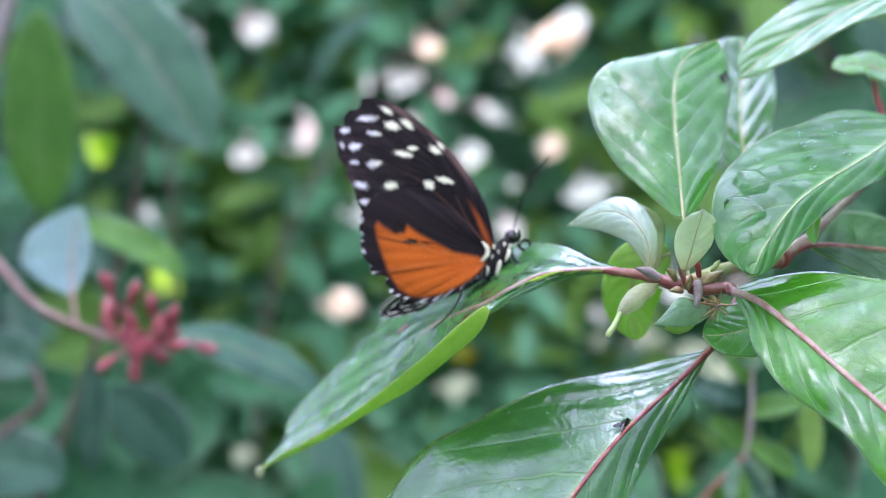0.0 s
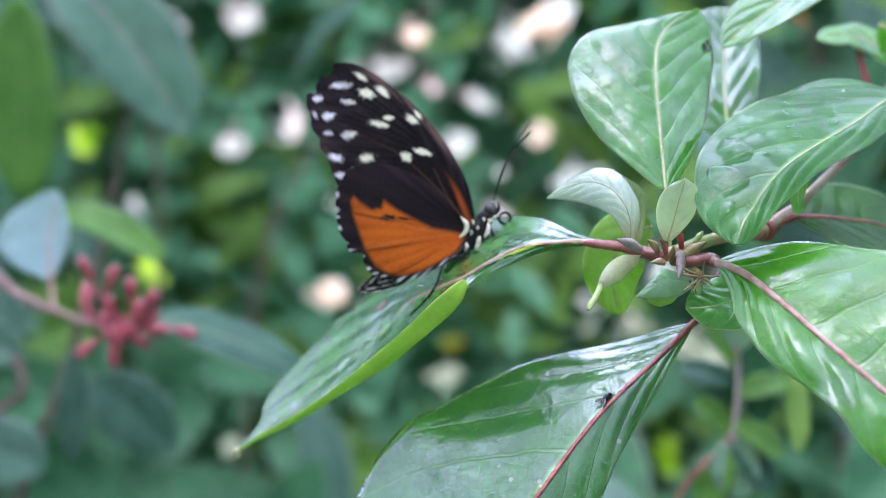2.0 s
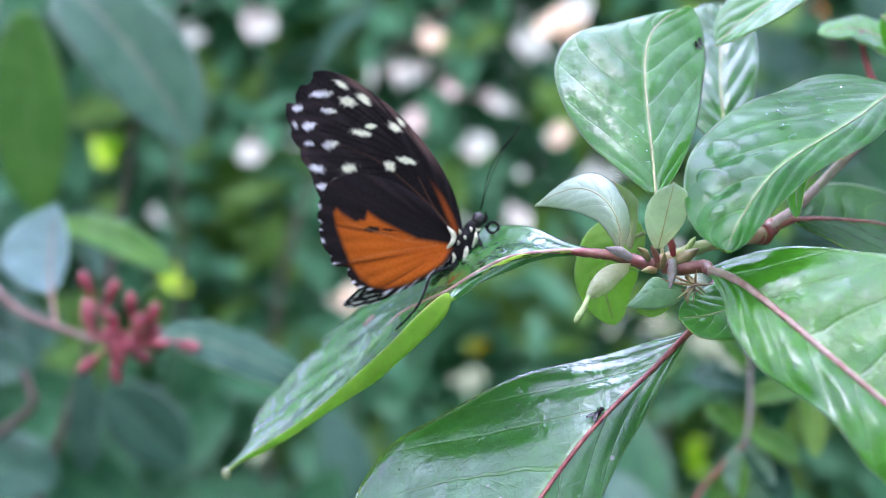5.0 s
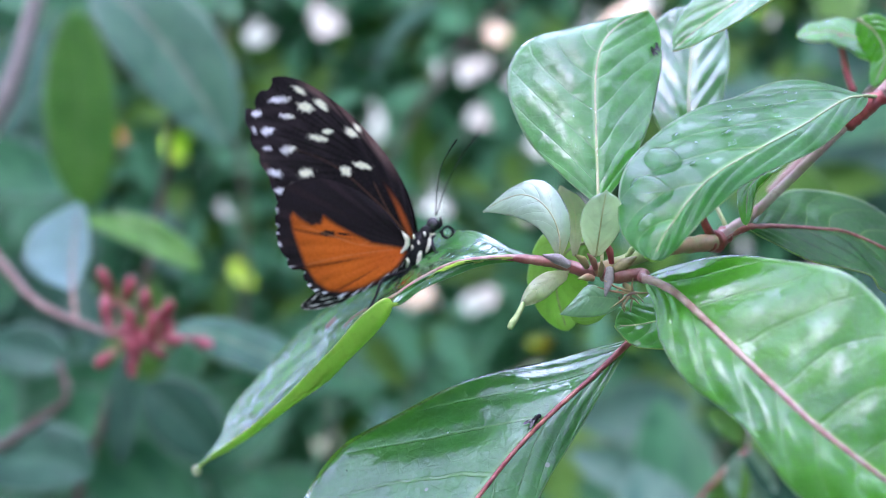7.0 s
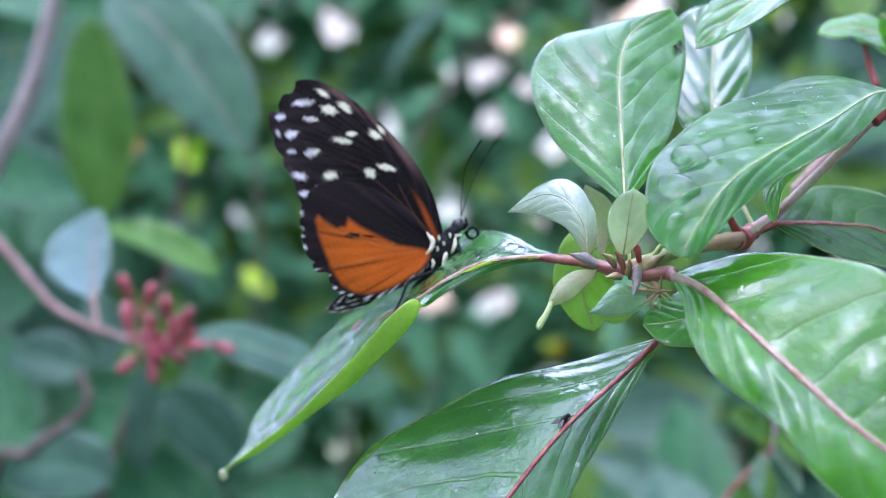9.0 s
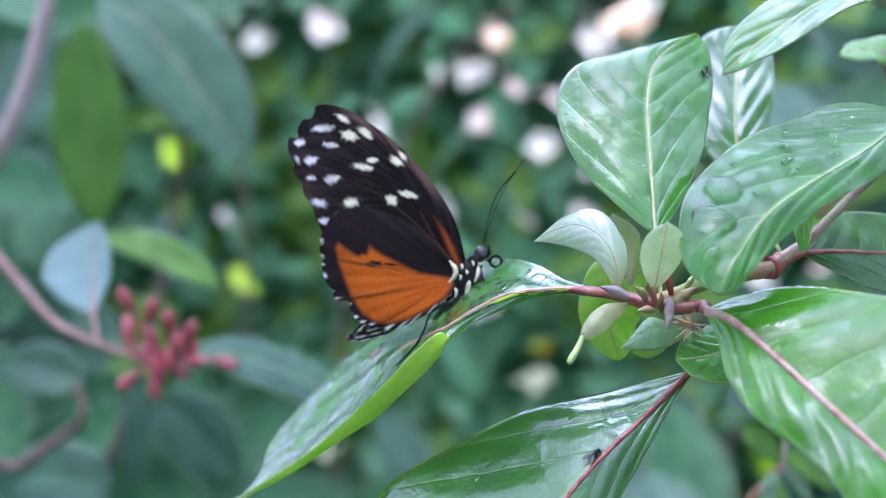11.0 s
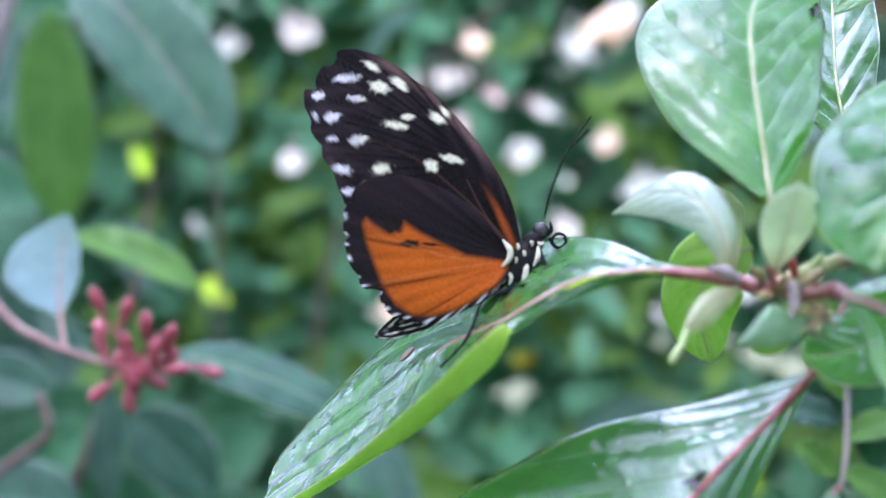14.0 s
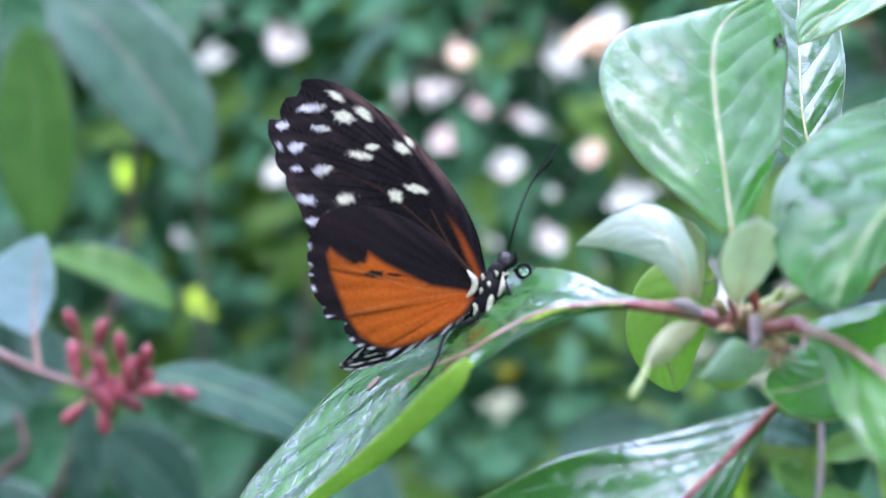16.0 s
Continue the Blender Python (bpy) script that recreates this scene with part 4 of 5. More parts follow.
for k in range(12):
    a = Vector((5.5 + rng.uniform(-1.5, 1.5), -2.5 + rng.uniform(-0.8, 0.8), -2.6 + rng.uniform(-0.8, 0.8)))
    b = a + Vector((rng.uniform(-2.6, 2.2), rng.uniform(-1.5, 1.0), rng.uniform(-2.2, 0.8)))
    tube("flower_remnant", [at(*a), at(*((a + b) / 2 + Vector((0, 0, 0.3)))), at(*b)], [0.16 * MM, 0.22 * MM, 0.1 * MM], (STEM, BARK, PALE_RIB)[k % 3], shrub, "withered flower stub", n=8, sides=6)
tube("stem", [at(36, 65, 12.5), at(41.9, 64, 18.4), at(53.7, 64, 29.3), at(75, 62, 44), at(120, 60, 20), at(188, 62, -500)], [1.3 * MM, 1.4 * MM, 1.4 * MM, 1.6 * MM, 3 * MM, 5 * MM], STEM_PINK, shrub, "second pinkish stem behind", n=60, knots=0.1)
tube("knot", [at(45.5, 28, 24.5), at(48.5, 29, 27.5), at(52, 30, 29.5)], [1.3 * MM, 2.1 * MM, 1.5 * MM], CRIMSON, shrub, "dark red swollen leaf joint", n=16, knots=0.4)
tube("knot", [at(19.2, 17.5, 4.4), at(21.3, 19.5, 4.7), at(23.5, 21, 6)], [1.2 * MM, 2.0 * MM, 1.4 * MM], CRIMSON, shrub, "dark red swollen leaf joint", n=16, knots=0.4)
tube("stalk", [at(21.3, 19.5, 4.7), at(19.6, 18, 8), at(18.5, 18, 12)], [1.0 * MM, 0.7 * MM, 0.5 * MM], CRIMSON, shrub, "red leaf stalk", n=14)


def fly(place, up, ahead, size):
    """A tiny dark insect sitting on a leaf."""
    ob = thing("small_insect", place, "tiny dark insect sitting on a wet leaf", "insect", "small insects")
    up = up.normalized()
    t = (ahead - up * ahead.dot(up)).normalized()
    m = Matrix((t, up.cross(t), up)).transposed()
    c = place + up * size * 0.22
    blob("body", c, (size * 0.5, size * 0.2, size * 0.2), BLACK, ob, "", m, 0.1, 1, 8, 10)
    blob("head", c + t * size * 0.5, (size * 0.16, size * 0.18, size * 0.16), BLACK, ob, "", m, 0.1, 2, 8, 10)
    for side in (-1, 1):
        d = (t * -0.8 + m.col[1] * 0.45 * side).normalized()
        q = Matrix((d, up.cross(d), up)).transposed()
        blob("wing", c + up * size * 0.16 + d * size * 0.4, (size * 0.5, size * 0.17, size * 0.02), EYE, ob, "", q, 0.0, 1, 6, 10)
        for k in (-0.3, 0.0, 0.3):
            foot = c + t * size * k * 1.6 + m.col[1] * side * size * 0.5 - up * size * 0.2
            tube("leg", [c + t * size * k * 0.6, c + (foot - c) * 0.5 + up * size * 0.1, foot], [size * 0.03, size * 0.03, size * 0.02], BLACK, ob, n=6, sides=5)


spot, up = blade_b.spot(0.37, 0.1)
fly(spot, up, Vector((0.5, 0.2, 0.6)), 2.2 * MM)
spot, up = blade_d.spot(0.68, 0.93)
fly(spot, up, Vector((0.3, 0.2, 0.9)), 1.5 * MM)
spot, up = blade_d.spot(0.65, 0.86)
fly(spot, up, Vector((-0.3, 0.2, 0.9)), 1.4 * MM)


# ---- the butterfly, standing on the long leaf ----
PX = 0.1079 * MM
ROOT = at(-33.6, 20.2, 6.1)
face = look((0, 0, 0), (-0.079, 0.996, -0.0458), -1.31) @ pose(0, 0, 0, -90, 0, 0)
butterfly = thing("butterfly", ROOT, "orange and black butterfly with cream spotted wings, resting", "butterfly")
butterfly["own_space"] = 1
butterfly.matrix_world = Matrix.Translation(ROOT) @ face


def w2(x, y):
    """Wing drawing units to the butterfly's own right and up."""
    return (x - 832) * PX, (405 - y) * PX


def inside_by(points, poly):
    """How far (in drawing units) the points lie inside a closed outline; negative outside."""
    p, q = np.array(points, float), np.array(poly, float)
    best = np.full(len(p), 1e9)
    odd = np.zeros(len(p), bool)
    for a, b in zip(q, np.roll(q, -1, 0)):
        d = b - a
        t = np.clip(((p - a) @ d) / (d @ d + 1e-9), 0, 1)
        best = np.minimum(best, np.linalg.norm(p - a - t[:, None] * d, axis=1))
        cross = (a[1] > p[:, 1]) != (b[1] > p[:, 1])
        odd ^= cross & (p[:, 0] < (b[0] - a[0]) * (p[:, 1] - a[1]) / (b[1] - a[1] + 1e-12) + a[0])
    return np.where(odd, best, -best)


def soft(x, lo, hi):
    t = np.clip((x - lo) / (hi - lo), 0, 1)
    return t * t * (3 - 2 * t)


def wing(name, outline, hinge, paint, depth, bulge, label, na=230, nr=110, rag=0.0):
    """A wing as a fan of fine rows from its hinge to its outline, with its pigment."""
    h = np.array(hinge, float)
    rim = np.vstack([spline(outline, len(outline) * 6)])
    ang = np.unwrap(np.arctan2(rim[:, 1] - h[1], rim[:, 0] - h[0]))
    rad = np.linalg.norm(rim - h, axis=1)
    order = np.argsort(ang, kind="stable")
    a = np.linspace(ang.min(), ang.max(), na)
    r = np.interp(a, ang[order], rad[order])
    r = r * (1 - rag * np.clip(np.sin(a * 41 + 2 * np.sin(a * 13)), 0, 1) ** 2 * np.clip((r - 0.6 * r.max()) / (0.2 * r.max()), 0, 1))
    s = np.linspace(0.0, 1, nr) ** 0.8
    pts = h + (s[:, None] * r[None])[..., None] * np.stack([np.cos(a), np.sin(a)], 1)[None]
    flat = pts.reshape(-1, 2)
    ss, aa = np.repeat(s, na), np.tile(a, nr)
    crease = 0.04 * np.sin(aa * 46) * ss
    y = depth + bulge * np.sin(ss * 2.6) + crease
    x, z = w2(flat[:, 0], flat[:, 1])
    verts = np.stack([x, y * MM, z], 1)
    faces = [(i * na + j, i * na + j + 1, (i + 1) * na + j + 1, (i + 1) * na + j) for i in range(nr - 1) for j in range(na - 1)]
    ob = mesh_from(name, verts, faces, WING, butterfly, label)
    col = np.ones((len(flat), 4))
    col[:, :3] = paint(flat, ss, aa)
    att = ob.data.attributes.new("pigment", "FLOAT_COLOR", "POINT")
    att.data.foreach_set("color", col.ravel())
    sol = ob.modifiers.new("thickness", "SOLIDIFY")
    sol.thickness, sol.offset = 0.09 * MM, 0.0
    return ob


FORE = ((840, 404), (836, 372), (824, 322), (800, 272), (768, 226), (730, 184), (692, 151), (652, 125), (618, 113), (592, 114), (590, 124), (574, 131), (562, 148), (557, 161),
        (544, 167), (543, 190), (549, 218), (557, 236), (566, 240), (567, 262), (577, 277), (584, 292), (590, 315), (601, 334), (620, 352), (700, 400), (780, 428), (826, 428))
HIND = ((836, 404), (815, 385), (790, 352), (757, 325), (720, 304), (680, 292), (645, 292), (615, 305), (599, 332), (594, 348), (596, 380), (600, 405), (609, 428), (622, 447), (640, 449),
        (645, 468), (658, 484), (680, 491), (706, 497), (742, 489), (785, 467), (810, 449), (826, 428))
BACK = ((836, 400), (760, 385), (700, 395), (675, 440), (664, 482), (632, 512), (650, 520), (700, 509), (742, 486), (790, 456), (826, 430))
ORANGE = ((824, 416), (795, 410), (765, 405), (733, 389), (702, 372), (680, 356), (676, 368), (656, 371), (638, 360), (627, 350), (623, 358), (627, 382), (638, 415), (650, 446), (666, 470), (686, 484), (714, 487), (745, 480), (782, 462), (806, 446), (816, 430))
STREAK = ((842, 408), (826, 392), (814, 366), (804, 340), (792, 314), (782, 296), (796, 312), (811, 336), (824, 364), (834, 390))
SPOTS = ((639, 137, 13, 4.5, 35), (604, 153, 18, 5.5, -2), (649, 167, 14, 8, 18), (677, 163, 14, 6, 42), (563, 176, 9, 5, 0), (616, 182, 13, 4.5, 6), (558, 205, 4, 4.5, 0), (582, 207, 11, 6.5, -12), (688, 210, 9, 4.5, 0))
SPOTS2 = ((671, 221, 18, 5, 12), (729, 213, 12, 6, 35), (618, 240, 13, 6.5, -10), (594, 280, 13, 6, 12), (649, 281, 13, 7, -10), (719, 279, 10, 8, 30), (748, 270, 16, 5.5, 15), (603, 311, 10, 5, -5), (633, 304, 11, 5, -8), (581, 237, 8, 3, 5), (740, 205, 4, 9, -40))


def ellipses(flat, spots):
    out = np.zeros(len(flat))
    for k, (x, y, rx, ry, turn) in enumerate(spots):
        c, s = math.cos(radians(turn)), math.sin(radians(turn))
        d = flat - (x, y)
        a, b = (d[:, 0] * c + d[:, 1] * s) / rx, (-d[:, 0] * s + d[:, 1] * c) / ry
        rag = 1 + 0.2 * np.sin(flat[:, 0] * 0.42 + k) * np.sin(flat[:, 1] * 0.5 + 2 * k) + 0.08 * np.sin(flat[:, 0] * 1.3 + flat[:, 1] * 0.8 + k)
        out = np.maximum(out, soft(np.hypot(a, b) * rag, 1.2, 0.68))
    return out


def along(flat, trace):
    """Distance in drawing units from a polyline."""
    best = np.full(len(flat), 1e9)
    q = np.array(spline(trace, 14), float)
    for a, b in zip(q[:-1], q[1:]):
        d = b - a
        t = np.clip(((flat - a) @ d) / (d @ d + 1e-9), 0, 1)
        best = np.minimum(best, np.linalg.norm(flat - a - t[:, None] * d, axis=1))
    return best


def mix3(base, f, colour):
    return base * (1 - f[:, None]) + np.array(colour) * f[:, None]


def paint_fore(flat, s, a):
    col = np.tile(np.array((0.008, 0.006, 0.007)), (len(flat), 1))
    streaks = 0.5 + 0.5 * np.sin(a * 46 + 1.0)
    col = mix3(col, 0.55 * streaks ** 3 * soft(s, 0.35, 0.9), (0.03, 0.022, 0.024))
    rim = inside_by(flat, FORE)
    costa = soft(flat[:, 0] + flat[:, 1] * 0.55, 690, 745) * soft(rim, 16, 4) * soft(s, 0.45, 0.75) * soft(flat[:, 1], 310, 230)
    col = mix3(col, costa * 0.8, (0.17, 0.105, 0.09))
    fan = np.arctan2(flat[:, 1] - 286, 795 - flat[:, 0])
    reach = np.hypot(flat[:, 1] - 286, flat[:, 0] - 795)
    beat = fan * 9.2 + 0.4 * np.sin(reach * 0.012)
    near = np.abs(beat - np.round(beat)) * reach / 9.2
    col = mix3(col, soft(near, 9, 3) * 0.45 * soft(reach, 60, 150), (0.026, 0.020, 0.021))
    col = mix3(col, soft(near, 2.6, 1.0) * 0.85 * soft(reach, 40, 110), (0.002, 0.0015, 0.0015))
    # brownish sheen of the wing's outer part, painted into the pigment
    apex_sheen = soft(flat[:, 0] + 12 * np.sin(flat[:, 1] * 0.09), 650, 560) * soft(flat[:, 1], 145, 165)
    col = mix3(col, apex_sheen * (0.3 + 0.3 * np.sin(flat[:, 1] * 0.23)), (0.042, 0.03, 0.033))
    dust = np.sin(flat[:, 0] * 0.37 + 3 * np.sin(flat[:, 1] * 0.11)) * np.sin(flat[:, 1] * 0.53 + 2 * np.sin(flat[:, 0] * 0.07))
    col = mix3(col, 0.25 * soft(dust, 0.4, 1.0), (0.036, 0.028, 0.028))
    col = mix3(col, soft(inside_by(flat, STREAK), -4, 4) * 0.9 * soft(flat[:, 1], 290, 360), (0.30, 0.065, 0.012))
    for trace in (((838, 408), (815, 380), (790, 345), (768, 300)), ((832, 412), (800, 385), (760, 350), (700, 320), (640, 300)), ((836, 404), (780, 340), (700, 270), (620, 235))):
        col = mix3(col, soft(along(flat, trace), 2.0, 0.6) * 0.16 * soft(s, 1.0, 0.3), (0.3, 0.14, 0.07))
    white = ellipses(flat, SPOTS + SPOTS2)
    cool = soft(flat[:, 0], 640, 590)
    col = mix3(col, white * (1 - cool), (0.74, 0.75, 0.55))
    col = mix3(col, white * cool, (0.72, 0.72, 0.76))
    return col


def paint_hind(flat, s, a):
    col = np.tile(np.array((0.012, 0.009, 0.010)), (len(flat), 1))
    col = mix3(col, 0.3 * soft(np.sin(a * 30), 0.3, 1) * soft(s, 0.3, 0.8), (0.035, 0.02, 0.02))
    orange = soft(inside_by(flat, ORANGE), -5, 7)
    tone = 0.5 + 0.5 * np.sin(a * 21 + s * 3)
    col = mix3(col, orange, (0.48, 0.106, 0.008))
    col = mix3(col, orange * (0.15 * tone + 0.45 * soft(s, 0.75, 0.2)), (0.32, 0.056, 0.005))
    vein = np.zeros(len(flat))
    for k in np.linspace(a.min() + 0.35, a.max() - 0.2, 9):
        vein = np.maximum(vein, np.clip(1 - np.abs(a - k - 0.10 * (s - 0.5) ** 2) * s / 0.019, 0, 1))
    col = mix3(col, orange * vein * 0.85 * soft(s, 0.25, 0.7), (0.06, 0.018, 0.006))
    col = mix3(col, ellipses(flat, ((688, 386, 15, 5, 2), (664, 360, 14, 12, 10), (716, 388, 14, 2, 8))), (0.012, 0.008, 0.008))
    col = mix3(col, orange * soft(s, 0.55, 0.95) * (0.25 + 0.35 * soft(np.sin(a * 33 + 4 * s), 0.2, 1)), (0.16, 0.035, 0.006))
    for trace in (((640, 372), (700, 392), (745, 407), (812, 409)), ((745, 407), (770, 396), (800, 400)), ((650, 440), (720, 425), (800, 415))):
        col = mix3(col, orange * soft(along(flat, trace), 2.2, 0.5) * 0.15, (0.62, 0.30, 0.11))
    rim = inside_by(flat, HIND)
    edge = soft(rim, 7, 2.5) * soft(s, 0.7, 0.85) * soft(flat[:, 1], 335, 350) * np.maximum(soft(flat[:, 0], 690, 650), soft(flat[:, 1], 430, 450))
    dots = soft(np.sin(a * 74 + 1.6 * np.sin(a * 23)), 0.45, 0.9)
    col = mix3(col, edge * dots * 0.95, (0.75, 0.76, 0.78))
    return col


def paint_back(flat, s, a):
    col = np.tile(np.array((0.012, 0.010, 0.010)), (len(flat), 1))
    rim = inside_by(flat, BACK)
    lines = soft(np.cos(rim * 0.85 + 0.6), 0.4, 0.9) * soft(rim, 18, 14) * soft(np.sin(a * 120), -0.7, 0.0)
    return mix3(col, lines * soft(s, 0.55, 0.7), (0.7, 0.72, 0.62))


wing("forewing", FORE, (836, 414), paint_fore, -0.75, -0.5, "dark brown forewing with cream spots", 280, 140, 0.022)
wing("hindwing", HIND, (832, 412), paint_hind, -1.25, -0.7, "orange hindwing with a black white-dotted margin", 260, 120, 0.02)
wing("forewing", [(x + 3, y + 3) for x, y in FORE], (836, 414), paint_fore, 0.75, 0.4, "dark brown forewing with cream spots", 160, 60)
wing("hindwing", BACK, (832, 412), paint_back, 0.9, 0.2, "black hindwing edge with thin pale lines", 200, 60)


def own(x, y, d=0.0):
    """A place in the butterfly's own space: drawing units and a depth in millimetres."""
    a, b = w2(x, y)
    return Vector((a, d * MM, b))


tilt = Matrix.Rotation(radians(28), 3, "Y")
blob("thorax", own(841, 418), (2.4 * MM, 2.0 * MM, 4.1 * MM), BLACK, butterfly, "black thorax with cream bars", tilt, 0.12, 2, 18, 22)
for pts, r in ((((815, 385), (825, 397), (824, 410), (814, 421)), 0.5), (((848, 416), (846, 430), (841, 445)), 0.46), (((864, 394), (863, 408), (857, 421)), 0.4), (((835, 390), (837, 394), (836, 398)), 0.26), (((843, 400), (845, 404), (844, 408)), 0.26), (((832, 408), (834, 412), (832, 417)), 0.24), (((854, 386), (856, 390), (855, 394)), 0.22), (((822, 428), (826, 436), (823, 446)), 0.32)):
    tube("bar", [own(x, y, -1.6 - 0.45 * math.sin(math.pi * k / (len(pts) - 1))) for k, (x, y) in enumerate(pts)], [r * 0.4 * MM, r * 0.95 * MM, r * 0.9 * MM, r * 0.4 * MM], CREAM, butterfly, "cream bar", n=14, sides=8)
blob("neck", own(857, 389), (1.5 * MM, 1.5 * MM, 1.9 * MM), BLACK, butterfly, "black hairy neck", tilt, 0.15, 5)
blob("abdomen", own(780, 458, 0.3), (6.0 * MM, 1.3 * MM, 1.4 * MM), BLACK, butterfly, "slim black abdomen", Matrix.Rotation(radians(-27), 3, "Y"), 0.08, 3)
head = blob("head", own(868, 373), (1.25 * MM, 1.3 * MM, 1.35 * MM), BLACK, butterfly, "black head", None, 0.1, 4)
blob("eye", own(869, 371, -0.75), (1.0 * MM, 0.75 * MM, 1.15 * MM), EYE, head, "large dark grey eye")
blob("eye", own(869, 371, 0.75), (1.0 * MM, 0.75 * MM, 1.15 * MM), EYE, head, "large dark grey eye")
for d in (-0.5, 0.5):
    tube("palp", [own(877, 380, d), own(882, 372, d), own(881, 360, d)], [0.3 * MM, 0.35 * MM, 0.12 * MM], BLACK, head, n=10, sides=8)
    tube("cream_mark", [own(862, 386, d * 2.2), own(866, 391, d * 2.4), own(872, 389, d * 2.2)], [0.15 * MM, 0.3 * MM, 0.15 * MM], CREAM, head, n=10, sides=8)
coil = [own(893 + 9.5 * math.cos(w) * (1 - w * 0.012), 387 - 9.5 * math.sin(w) * (1 - w * 0.012), -0.02 * w) for w in np.linspace(-2.6, 6.6, 24)]
tube("proboscis", [own(880, 384)] + coil, [0.26 * MM, 0.28 * MM, 0.24 * MM, 0.16 * MM], BLACK, butterfly, "coiled black proboscis", n=80, sides=8)
antenna_near = tube("antenna", [Vector((0, 0, 0)), Vector((12, -20, 46)) * PX, Vector((30, -45, 84)) * PX, Vector((60, -70, 115)) * PX], [0.10 * MM, 0.08 * MM, 0.08 * MM, 0.17 * MM], BLACK, butterfly, "thin black antenna with a thickened tip", n=40, sides=8)
antenna_far = tube("antenna", [Vector((0, 0, 0)), Vector((18, 20, 55)) * PX, Vector((42, 45, 105)) * PX, Vector((74, 70, 150)) * PX], [0.10 * MM, 0.08 * MM, 0.08 * MM, 0.15 * MM], BLACK, butterfly, "thin black antenna with a thickened tip", n=40, sides=8)
for pts in (((832, 440, -1.0), (822, 452, -2.6), (788, 465, -4.5), (773, 500, -6.8), (758, 524, -7.6), (728, 554, -8.0)), ((866, 400, -1.0), (874, 420, -3.0), (886, 436, -5.0), (905, 443, -6.5)), ((846, 440, 1.0), (850, 448, 2.0), (840, 462, 2.5)), ((824, 446, 1.0), (800, 470, 2.6), (786, 500, 2.6))):
    tube("leg", [own(*p) for p in pts], [0.32 * MM, 0.27 * MM, 0.22 * MM, 0.17 * MM], BLACK, butterfly, "thin jointed black leg", n=30, sides=8)


# ---- the twig with red buds ----
twig = thing("budding_twig", at(-330, 190, -1200), "pinkish twig ending in a cluster of red buds", "plant")
tube("twig", [at(-300, 190, 88), at(-250, 182, 44), at(-224.3, 178, 14.8), at(-210.6, 175, -0.3), at(-198.3, 174, -14.3), at(-188.2, 174, -20.5), at(-177.1, 174, -25), at(-168, 174, -28.1), at(-156, 173, -29.7)], [2.4 * MM, 2.0 * MM, 1.7 * MM, 1.5 * MM, 1.2 * MM, 0.8 * MM], TWIG, twig, "pink woody twig", n=60, knots=0.2)
tube("twig", [at(-300, 190, 88), at(-345, 188, -100), at(-350, 190, -600), at(-330, 190, -1205)], [2.6 * MM, 4 * MM, 6 * MM, 8 * MM], BARK, twig, "brown main stem", n=40)
rng = random.Random(21)
for k, (x, z, a, b) in enumerate(((-171, -9, -0.3, 1), (-160, -12, 0.4, 1), (-170, -18, -0.2, 1), (-153, -16, 0.1, 1), (-151, -23, 0.3, 1), (-147, -20, 0.5, 1), (-165, -27, -0.3, 0.6), (-159, -31, 0.2, -0.5), (-169, -35, -0.8, -0.6), (-160, -37, 0.1, -1),
                                  (-164, -23, 0, 1), (-155, -29, 0.5, 0.4), (-145, -29, 1, 0.1), (-138, -31, 1, -0.2), (-172, -22, -0.5, 0.7), (-154, -33, 0.6, -0.4), (-149, -26, 0.8, 0.5), (-162, -34, -0.1, -1))):
    d = Vector((a, rng.uniform(-0.5, 0.5), b)).normalized()
    c = at(x, 172 + rng.uniform(-6, 6), z)
    bud = tube("bud", [c - d * 4.0 * MM, c - d * 1.5 * MM, c + d * 1.5 * MM, c + d * 4.0 * MM], [0.9 * MM, 1.7 * MM, 2.1 * MM, 1.3 * MM], BUD, twig, "plump red flower bud", n=16, sides=12)
    tube("stalk", [at(-163 + rng.uniform(-3, 8), 173, -28), c - d * 8 * MM, c - d * 4 * MM], [0.5 * MM, 0.5 * MM, 0.6 * MM], BUD, twig, "thin red stalk", n=10, sides=6)
leaf(twig, [(-185.0, 178, -13.1), (-186.6, 182, -4.7), (-187.3, 186, 6), (-186.0, 189, 17.8)], (0.0, -0.75, 0.65), (9, 15, 19, 17, 10), (4, 5.5, 6.5, 6, 4), top=TWIG_LEAF_SKY_TINT, rib=PINK_RIB, rib_r=(0.8, 0.2), stalk=((-182, 174, -24),), belly=(0.75, 0.6), nu=50, nv=8, quilt=0.2, seed=31, label="leaf with the sky's sheen in its pale bluish colour")
leaf(twig, [(-153, 190, -27), (-138, 192, -31), (-120, 194, -39), (-101, 194, -49)], (0.1, -0.5, 0.85), 11, 11, top=GARDEN_TEAL, rib=PALE_RIB, rib_r=(0.2, 0.06), stalk=((-166, 176, -27),), belly=(0.6, 0.6), nu=50, nv=8, seed=32)


# ---- the shrubs behind ----
def garden_leaf(shrub_ob, a, b, width, top, face=(0, -0.75, 0.65), sag=0.06, seed=0, label=""):
    """A blurred garden leaf from its foot a to its tip b (millimetres)."""
    a, b = Vector(a), Vector(b)
    ln = (b - a).length
    mid = [a.lerp(b, f) + Vector((0, 0, math.sin(f * math.pi) * sag * ln)) for f in (0, 0.35, 0.7, 1)]
    leaf(shrub_ob, [tuple(q) for q in mid], face, width / 2, width / 2, top=top, under=GARDEN_PALE, fold_left=10, fold_right=10, belly=(0.65, 0.65), nu=30, nv=6, quilt=0.4, seed=seed, label=label)


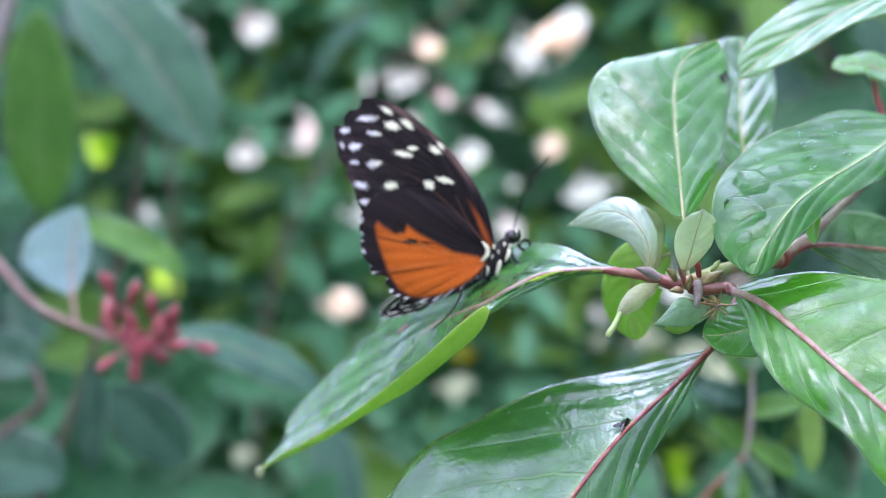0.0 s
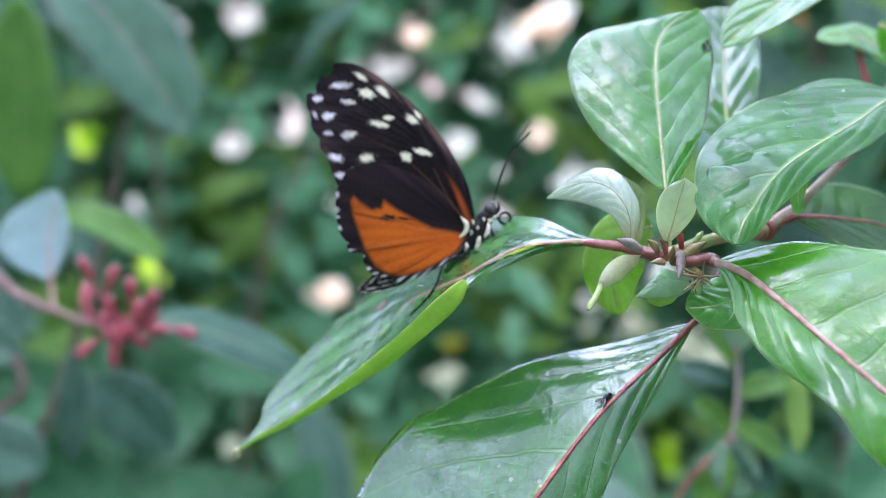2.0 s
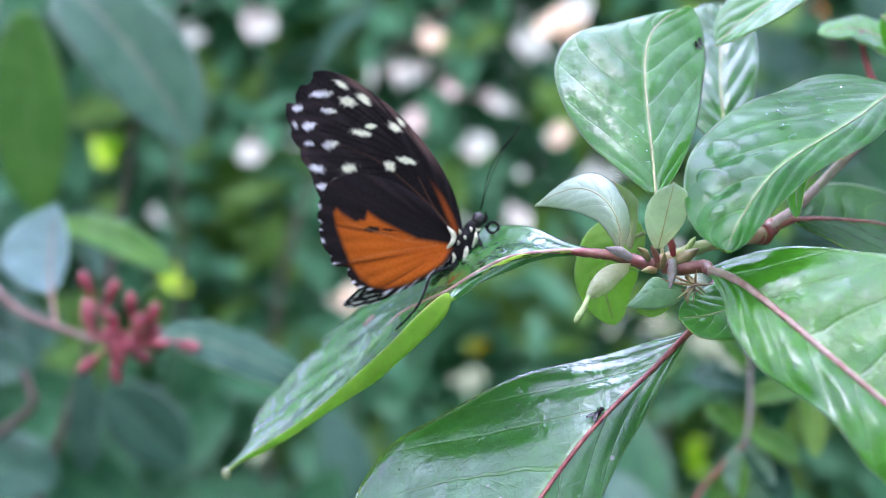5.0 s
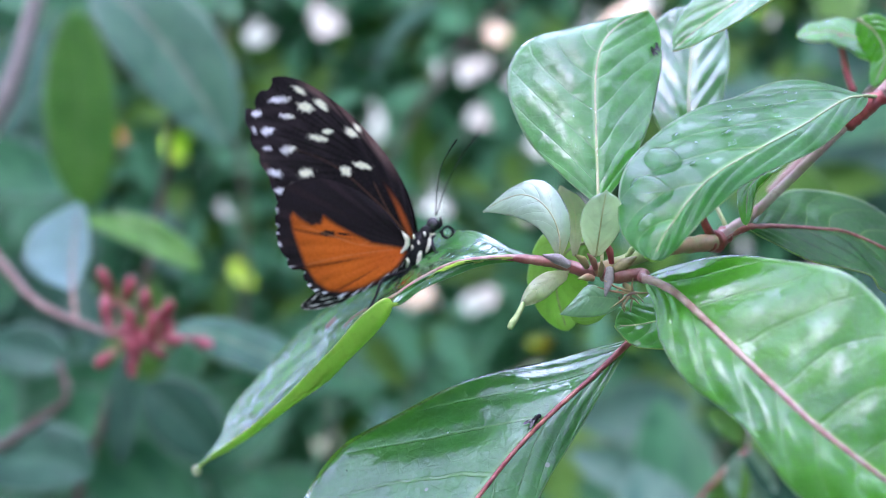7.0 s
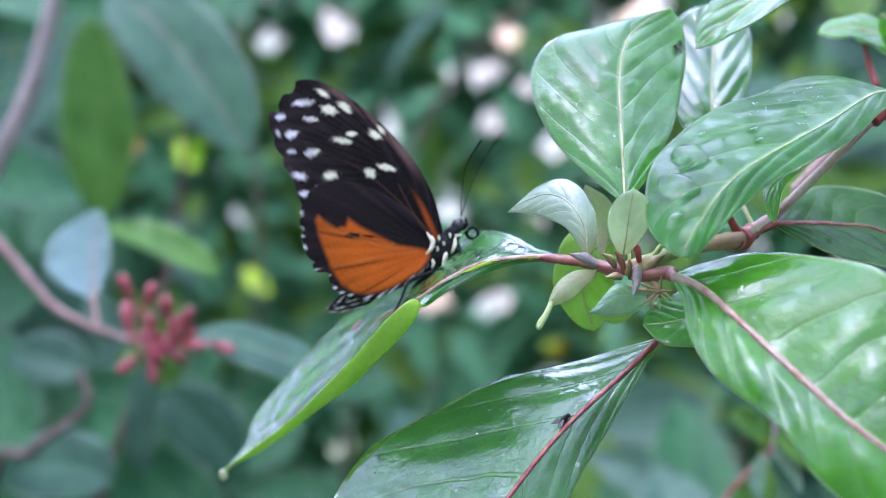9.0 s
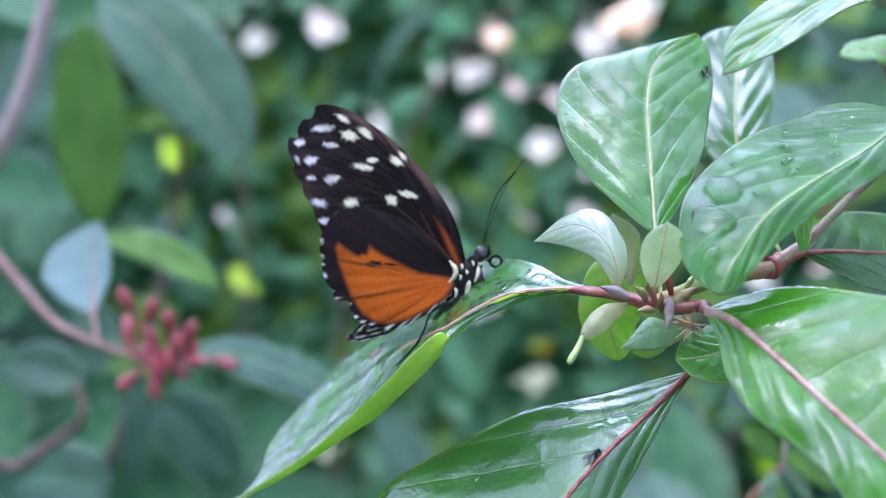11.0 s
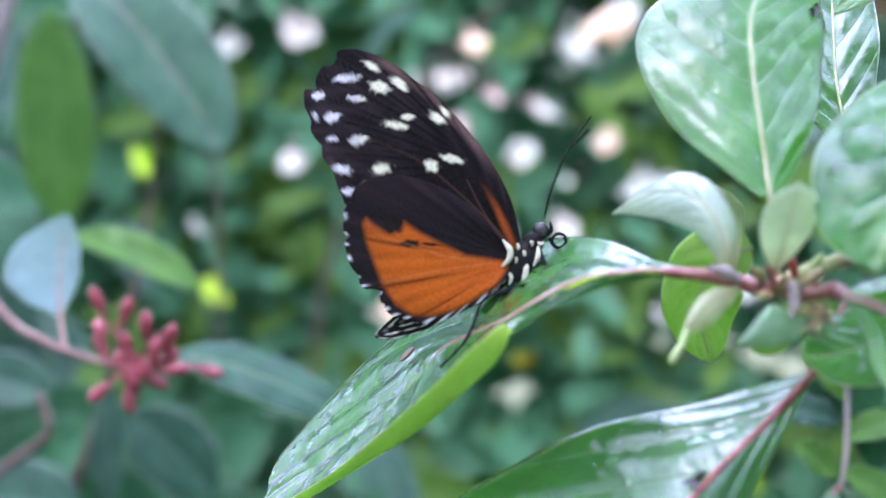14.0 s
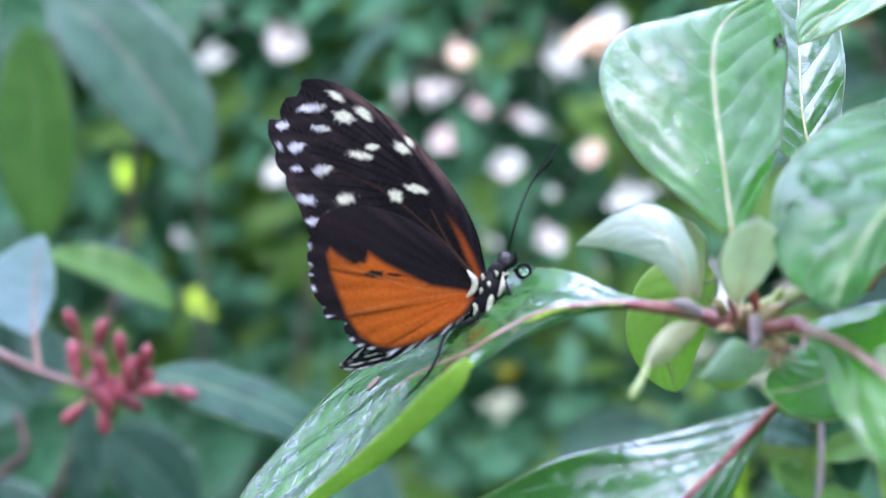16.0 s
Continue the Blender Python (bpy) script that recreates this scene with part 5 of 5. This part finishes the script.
back_shrub = thing("background_shrub", at(-290, 360, -1200), "dark green shrub with broad drooping leaves, out of focus", "plant")
tube("stem", [at(-268, 338, 160), at(-276.6, 338, 129.2), at(-287.7, 338, 97), at(-298.4, 338, 72.7), at(-333.8, 340, 3.9), at(-360, 345, -160), at(-350, 350, -500), at(-290, 360, -1205)], [3 * MM, 3.6 * MM, 4.2 * MM, 4.6 * MM, 5.5 * MM, 8 * MM, 10 * MM], STEM_GREY, back_shrub, "greyish pink stem", n=60)
tube("stem", [at(-358, 346, -300), at(-300, 290, -110), at(-267.9, 270, -86.3), at(-251.1, 270, -75.1), at(-238.5, 270, -65.3), at(-242.6, 272, -50.7)], [2.6 * MM, 2.4 * MM, 2.2 * MM, 2.0 * MM, 1.4 * MM], STEM_BROWN, back_shrub, "brownish pink side stem", n=40)
tube("stem", [at(-215, 345, 60), at(-225, 350, 20), at(-250, 350, -60), at(-348, 348, -300)], [1.4 * MM, 1.7 * MM, 2.1 * MM, 2.6 * MM], DARK_BARK, back_shrub, "brown side stem", n=30)
garden_leaf(back_shrub, (-247, 334, 126), (-181.3, 332, 42), 50, GARDEN_SHEEN, (0.25, -0.75, 0.62), 0.1, 41, "broad grey-green leaf with a dull sheen")
garden_leaf(back_shrub, (-318, 454, 135), (-316, 452, 15), 44, GARDEN_FRESH, (0.2, -0.9, 0.2), 0.0, 42)
garden_leaf(back_shrub, (-222, 264, 11), (-172, 264, -12), 17, GARDEN_FRESH, (0.2, -0.7, 0.7), 0.08, 43)
garden_leaf(back_shrub, (-242, 354, -74), (-203, 354, -112), 34, GARDEN_DIM, (0.1, -0.8, 0.6), 0.05, 44)
garden_leaf(back_shrub, (-290, 284, -99), (-236, 284, -103), 36, GARDEN_TEAL, (0, -0.7, 0.7), 0.1, 45)
garden_leaf(back_shrub, (-294, 300, -46), (-252, 300, -56), 26, GARDEN_TEAL, (0, -0.8, 0.6), 0.05, 46)
garden_leaf(back_shrub, (-235.4, 320, -54), (-239.1, 320, -108), 15, GARDEN_GREY, (0.1, -0.85, 0.5), 0, 47)


low_sprig = thing("low_sprig", at(120, 150, -1200), "low side sprig with a pink stem and small shining leaves", "plant")
tube("stem", [at(38, 150, -30), at(38.9, 150, -38), at(38.4, 150, -52), at(36.9, 150, -62), at(35.5, 150, -72), at(36, 150, -90), at(60, 155, -300), at(120, 150, -1205)], [0.4 * MM, 0.6 * MM, 0.65 * MM, 0.65 * MM, 0.8 * MM, 1.4 * MM, 4 * MM], STEM_GREY, low_sprig, "pinkish young stem", n=60)
tube("stem", [at(36.5, 150, -62), at(32.9, 149, -65.2), at(28, 148, -70), at(22, 148, -77), at(14, 150, -92)], [0.7 * MM, 0.8 * MM, 0.8 * MM, 0.6 * MM], PETIOLE, low_sprig, "dark red side stem", n=30)
for k, (a, b, w, mt) in enumerate((((38.4, 150, -36), (41.5, 148, -19), 12, LEAF_SHEEN_TINT), ((38.5, 150, -40), (29, 152, -24), 9, GARDEN_FRESH), ((36, 150, -62), (38, 146, -80), 15, LEAF_SHEEN_TINT), ((37, 150, -58), (52, 150, -68), 10, GARDEN_FRESH), ((36, 150, -62), (49, 148, -79), 11, GARDEN_DIM), ((36, 151, -60), (26, 152, -51), 9, GARDEN_FRESH),
                                   ((38, 152, -50), (56, 154, -46), 9, GARDEN_FRESH), ((44, 156, -32), (47, 156, -60), 12, GARDEN), ((57, 158, -44), (58, 156, -68), 8, LEAF_GLOW), ((36, 148, -66), (27, 146, -84), 11, GARDEN_FRESH), ((37, 152, -46), (22, 156, -42), 10, GARDEN_DIM))):
    garden_leaf(low_sprig, a, b, w, mt, (0.05, -0.7, 0.7), 0.05, 60 + k)


def motions():
    """The antennae sway a little; the rest of the butterfly keeps still."""
    def stance(lean):
        return Matrix.Translation(ROOT) @ face @ pose(0, 0, 0, lean, 0, 0)

    walk(butterfly, [(0.0, stance(-11)), (0.3, stance(-7)), (0.7, stance(0)), (2.4, stance(0)), (2.7, stance(-3)), (3.0, stance(0)), (16.0, stance(0))])
    foot = own(873, 357)
    fx, fy, fz = foot
    walk(antenna_near, [(0.0, pose(fx, -0.4 * MM, fz, 0, 0, 0)), (4.2, pose(fx, -0.4 * MM, fz, 0, 0, 0)), (6.3, pose(fx, -0.4 * MM, fz, 0, -8, 0)), (9.2, pose(fx, -0.4 * MM, fz, 0, -8, 0)), (11.4, pose(fx, -0.4 * MM, fz, 0, 0, 0)), (16.0, pose(fx, -0.4 * MM, fz, 0, 0, 0))])
    walk(antenna_far, [(0.0, pose(fx, 0.4 * MM, fz, 0, 0, 0)), (16.0, pose(fx, 0.4 * MM, fz, 0, 0, 0))])


motions()
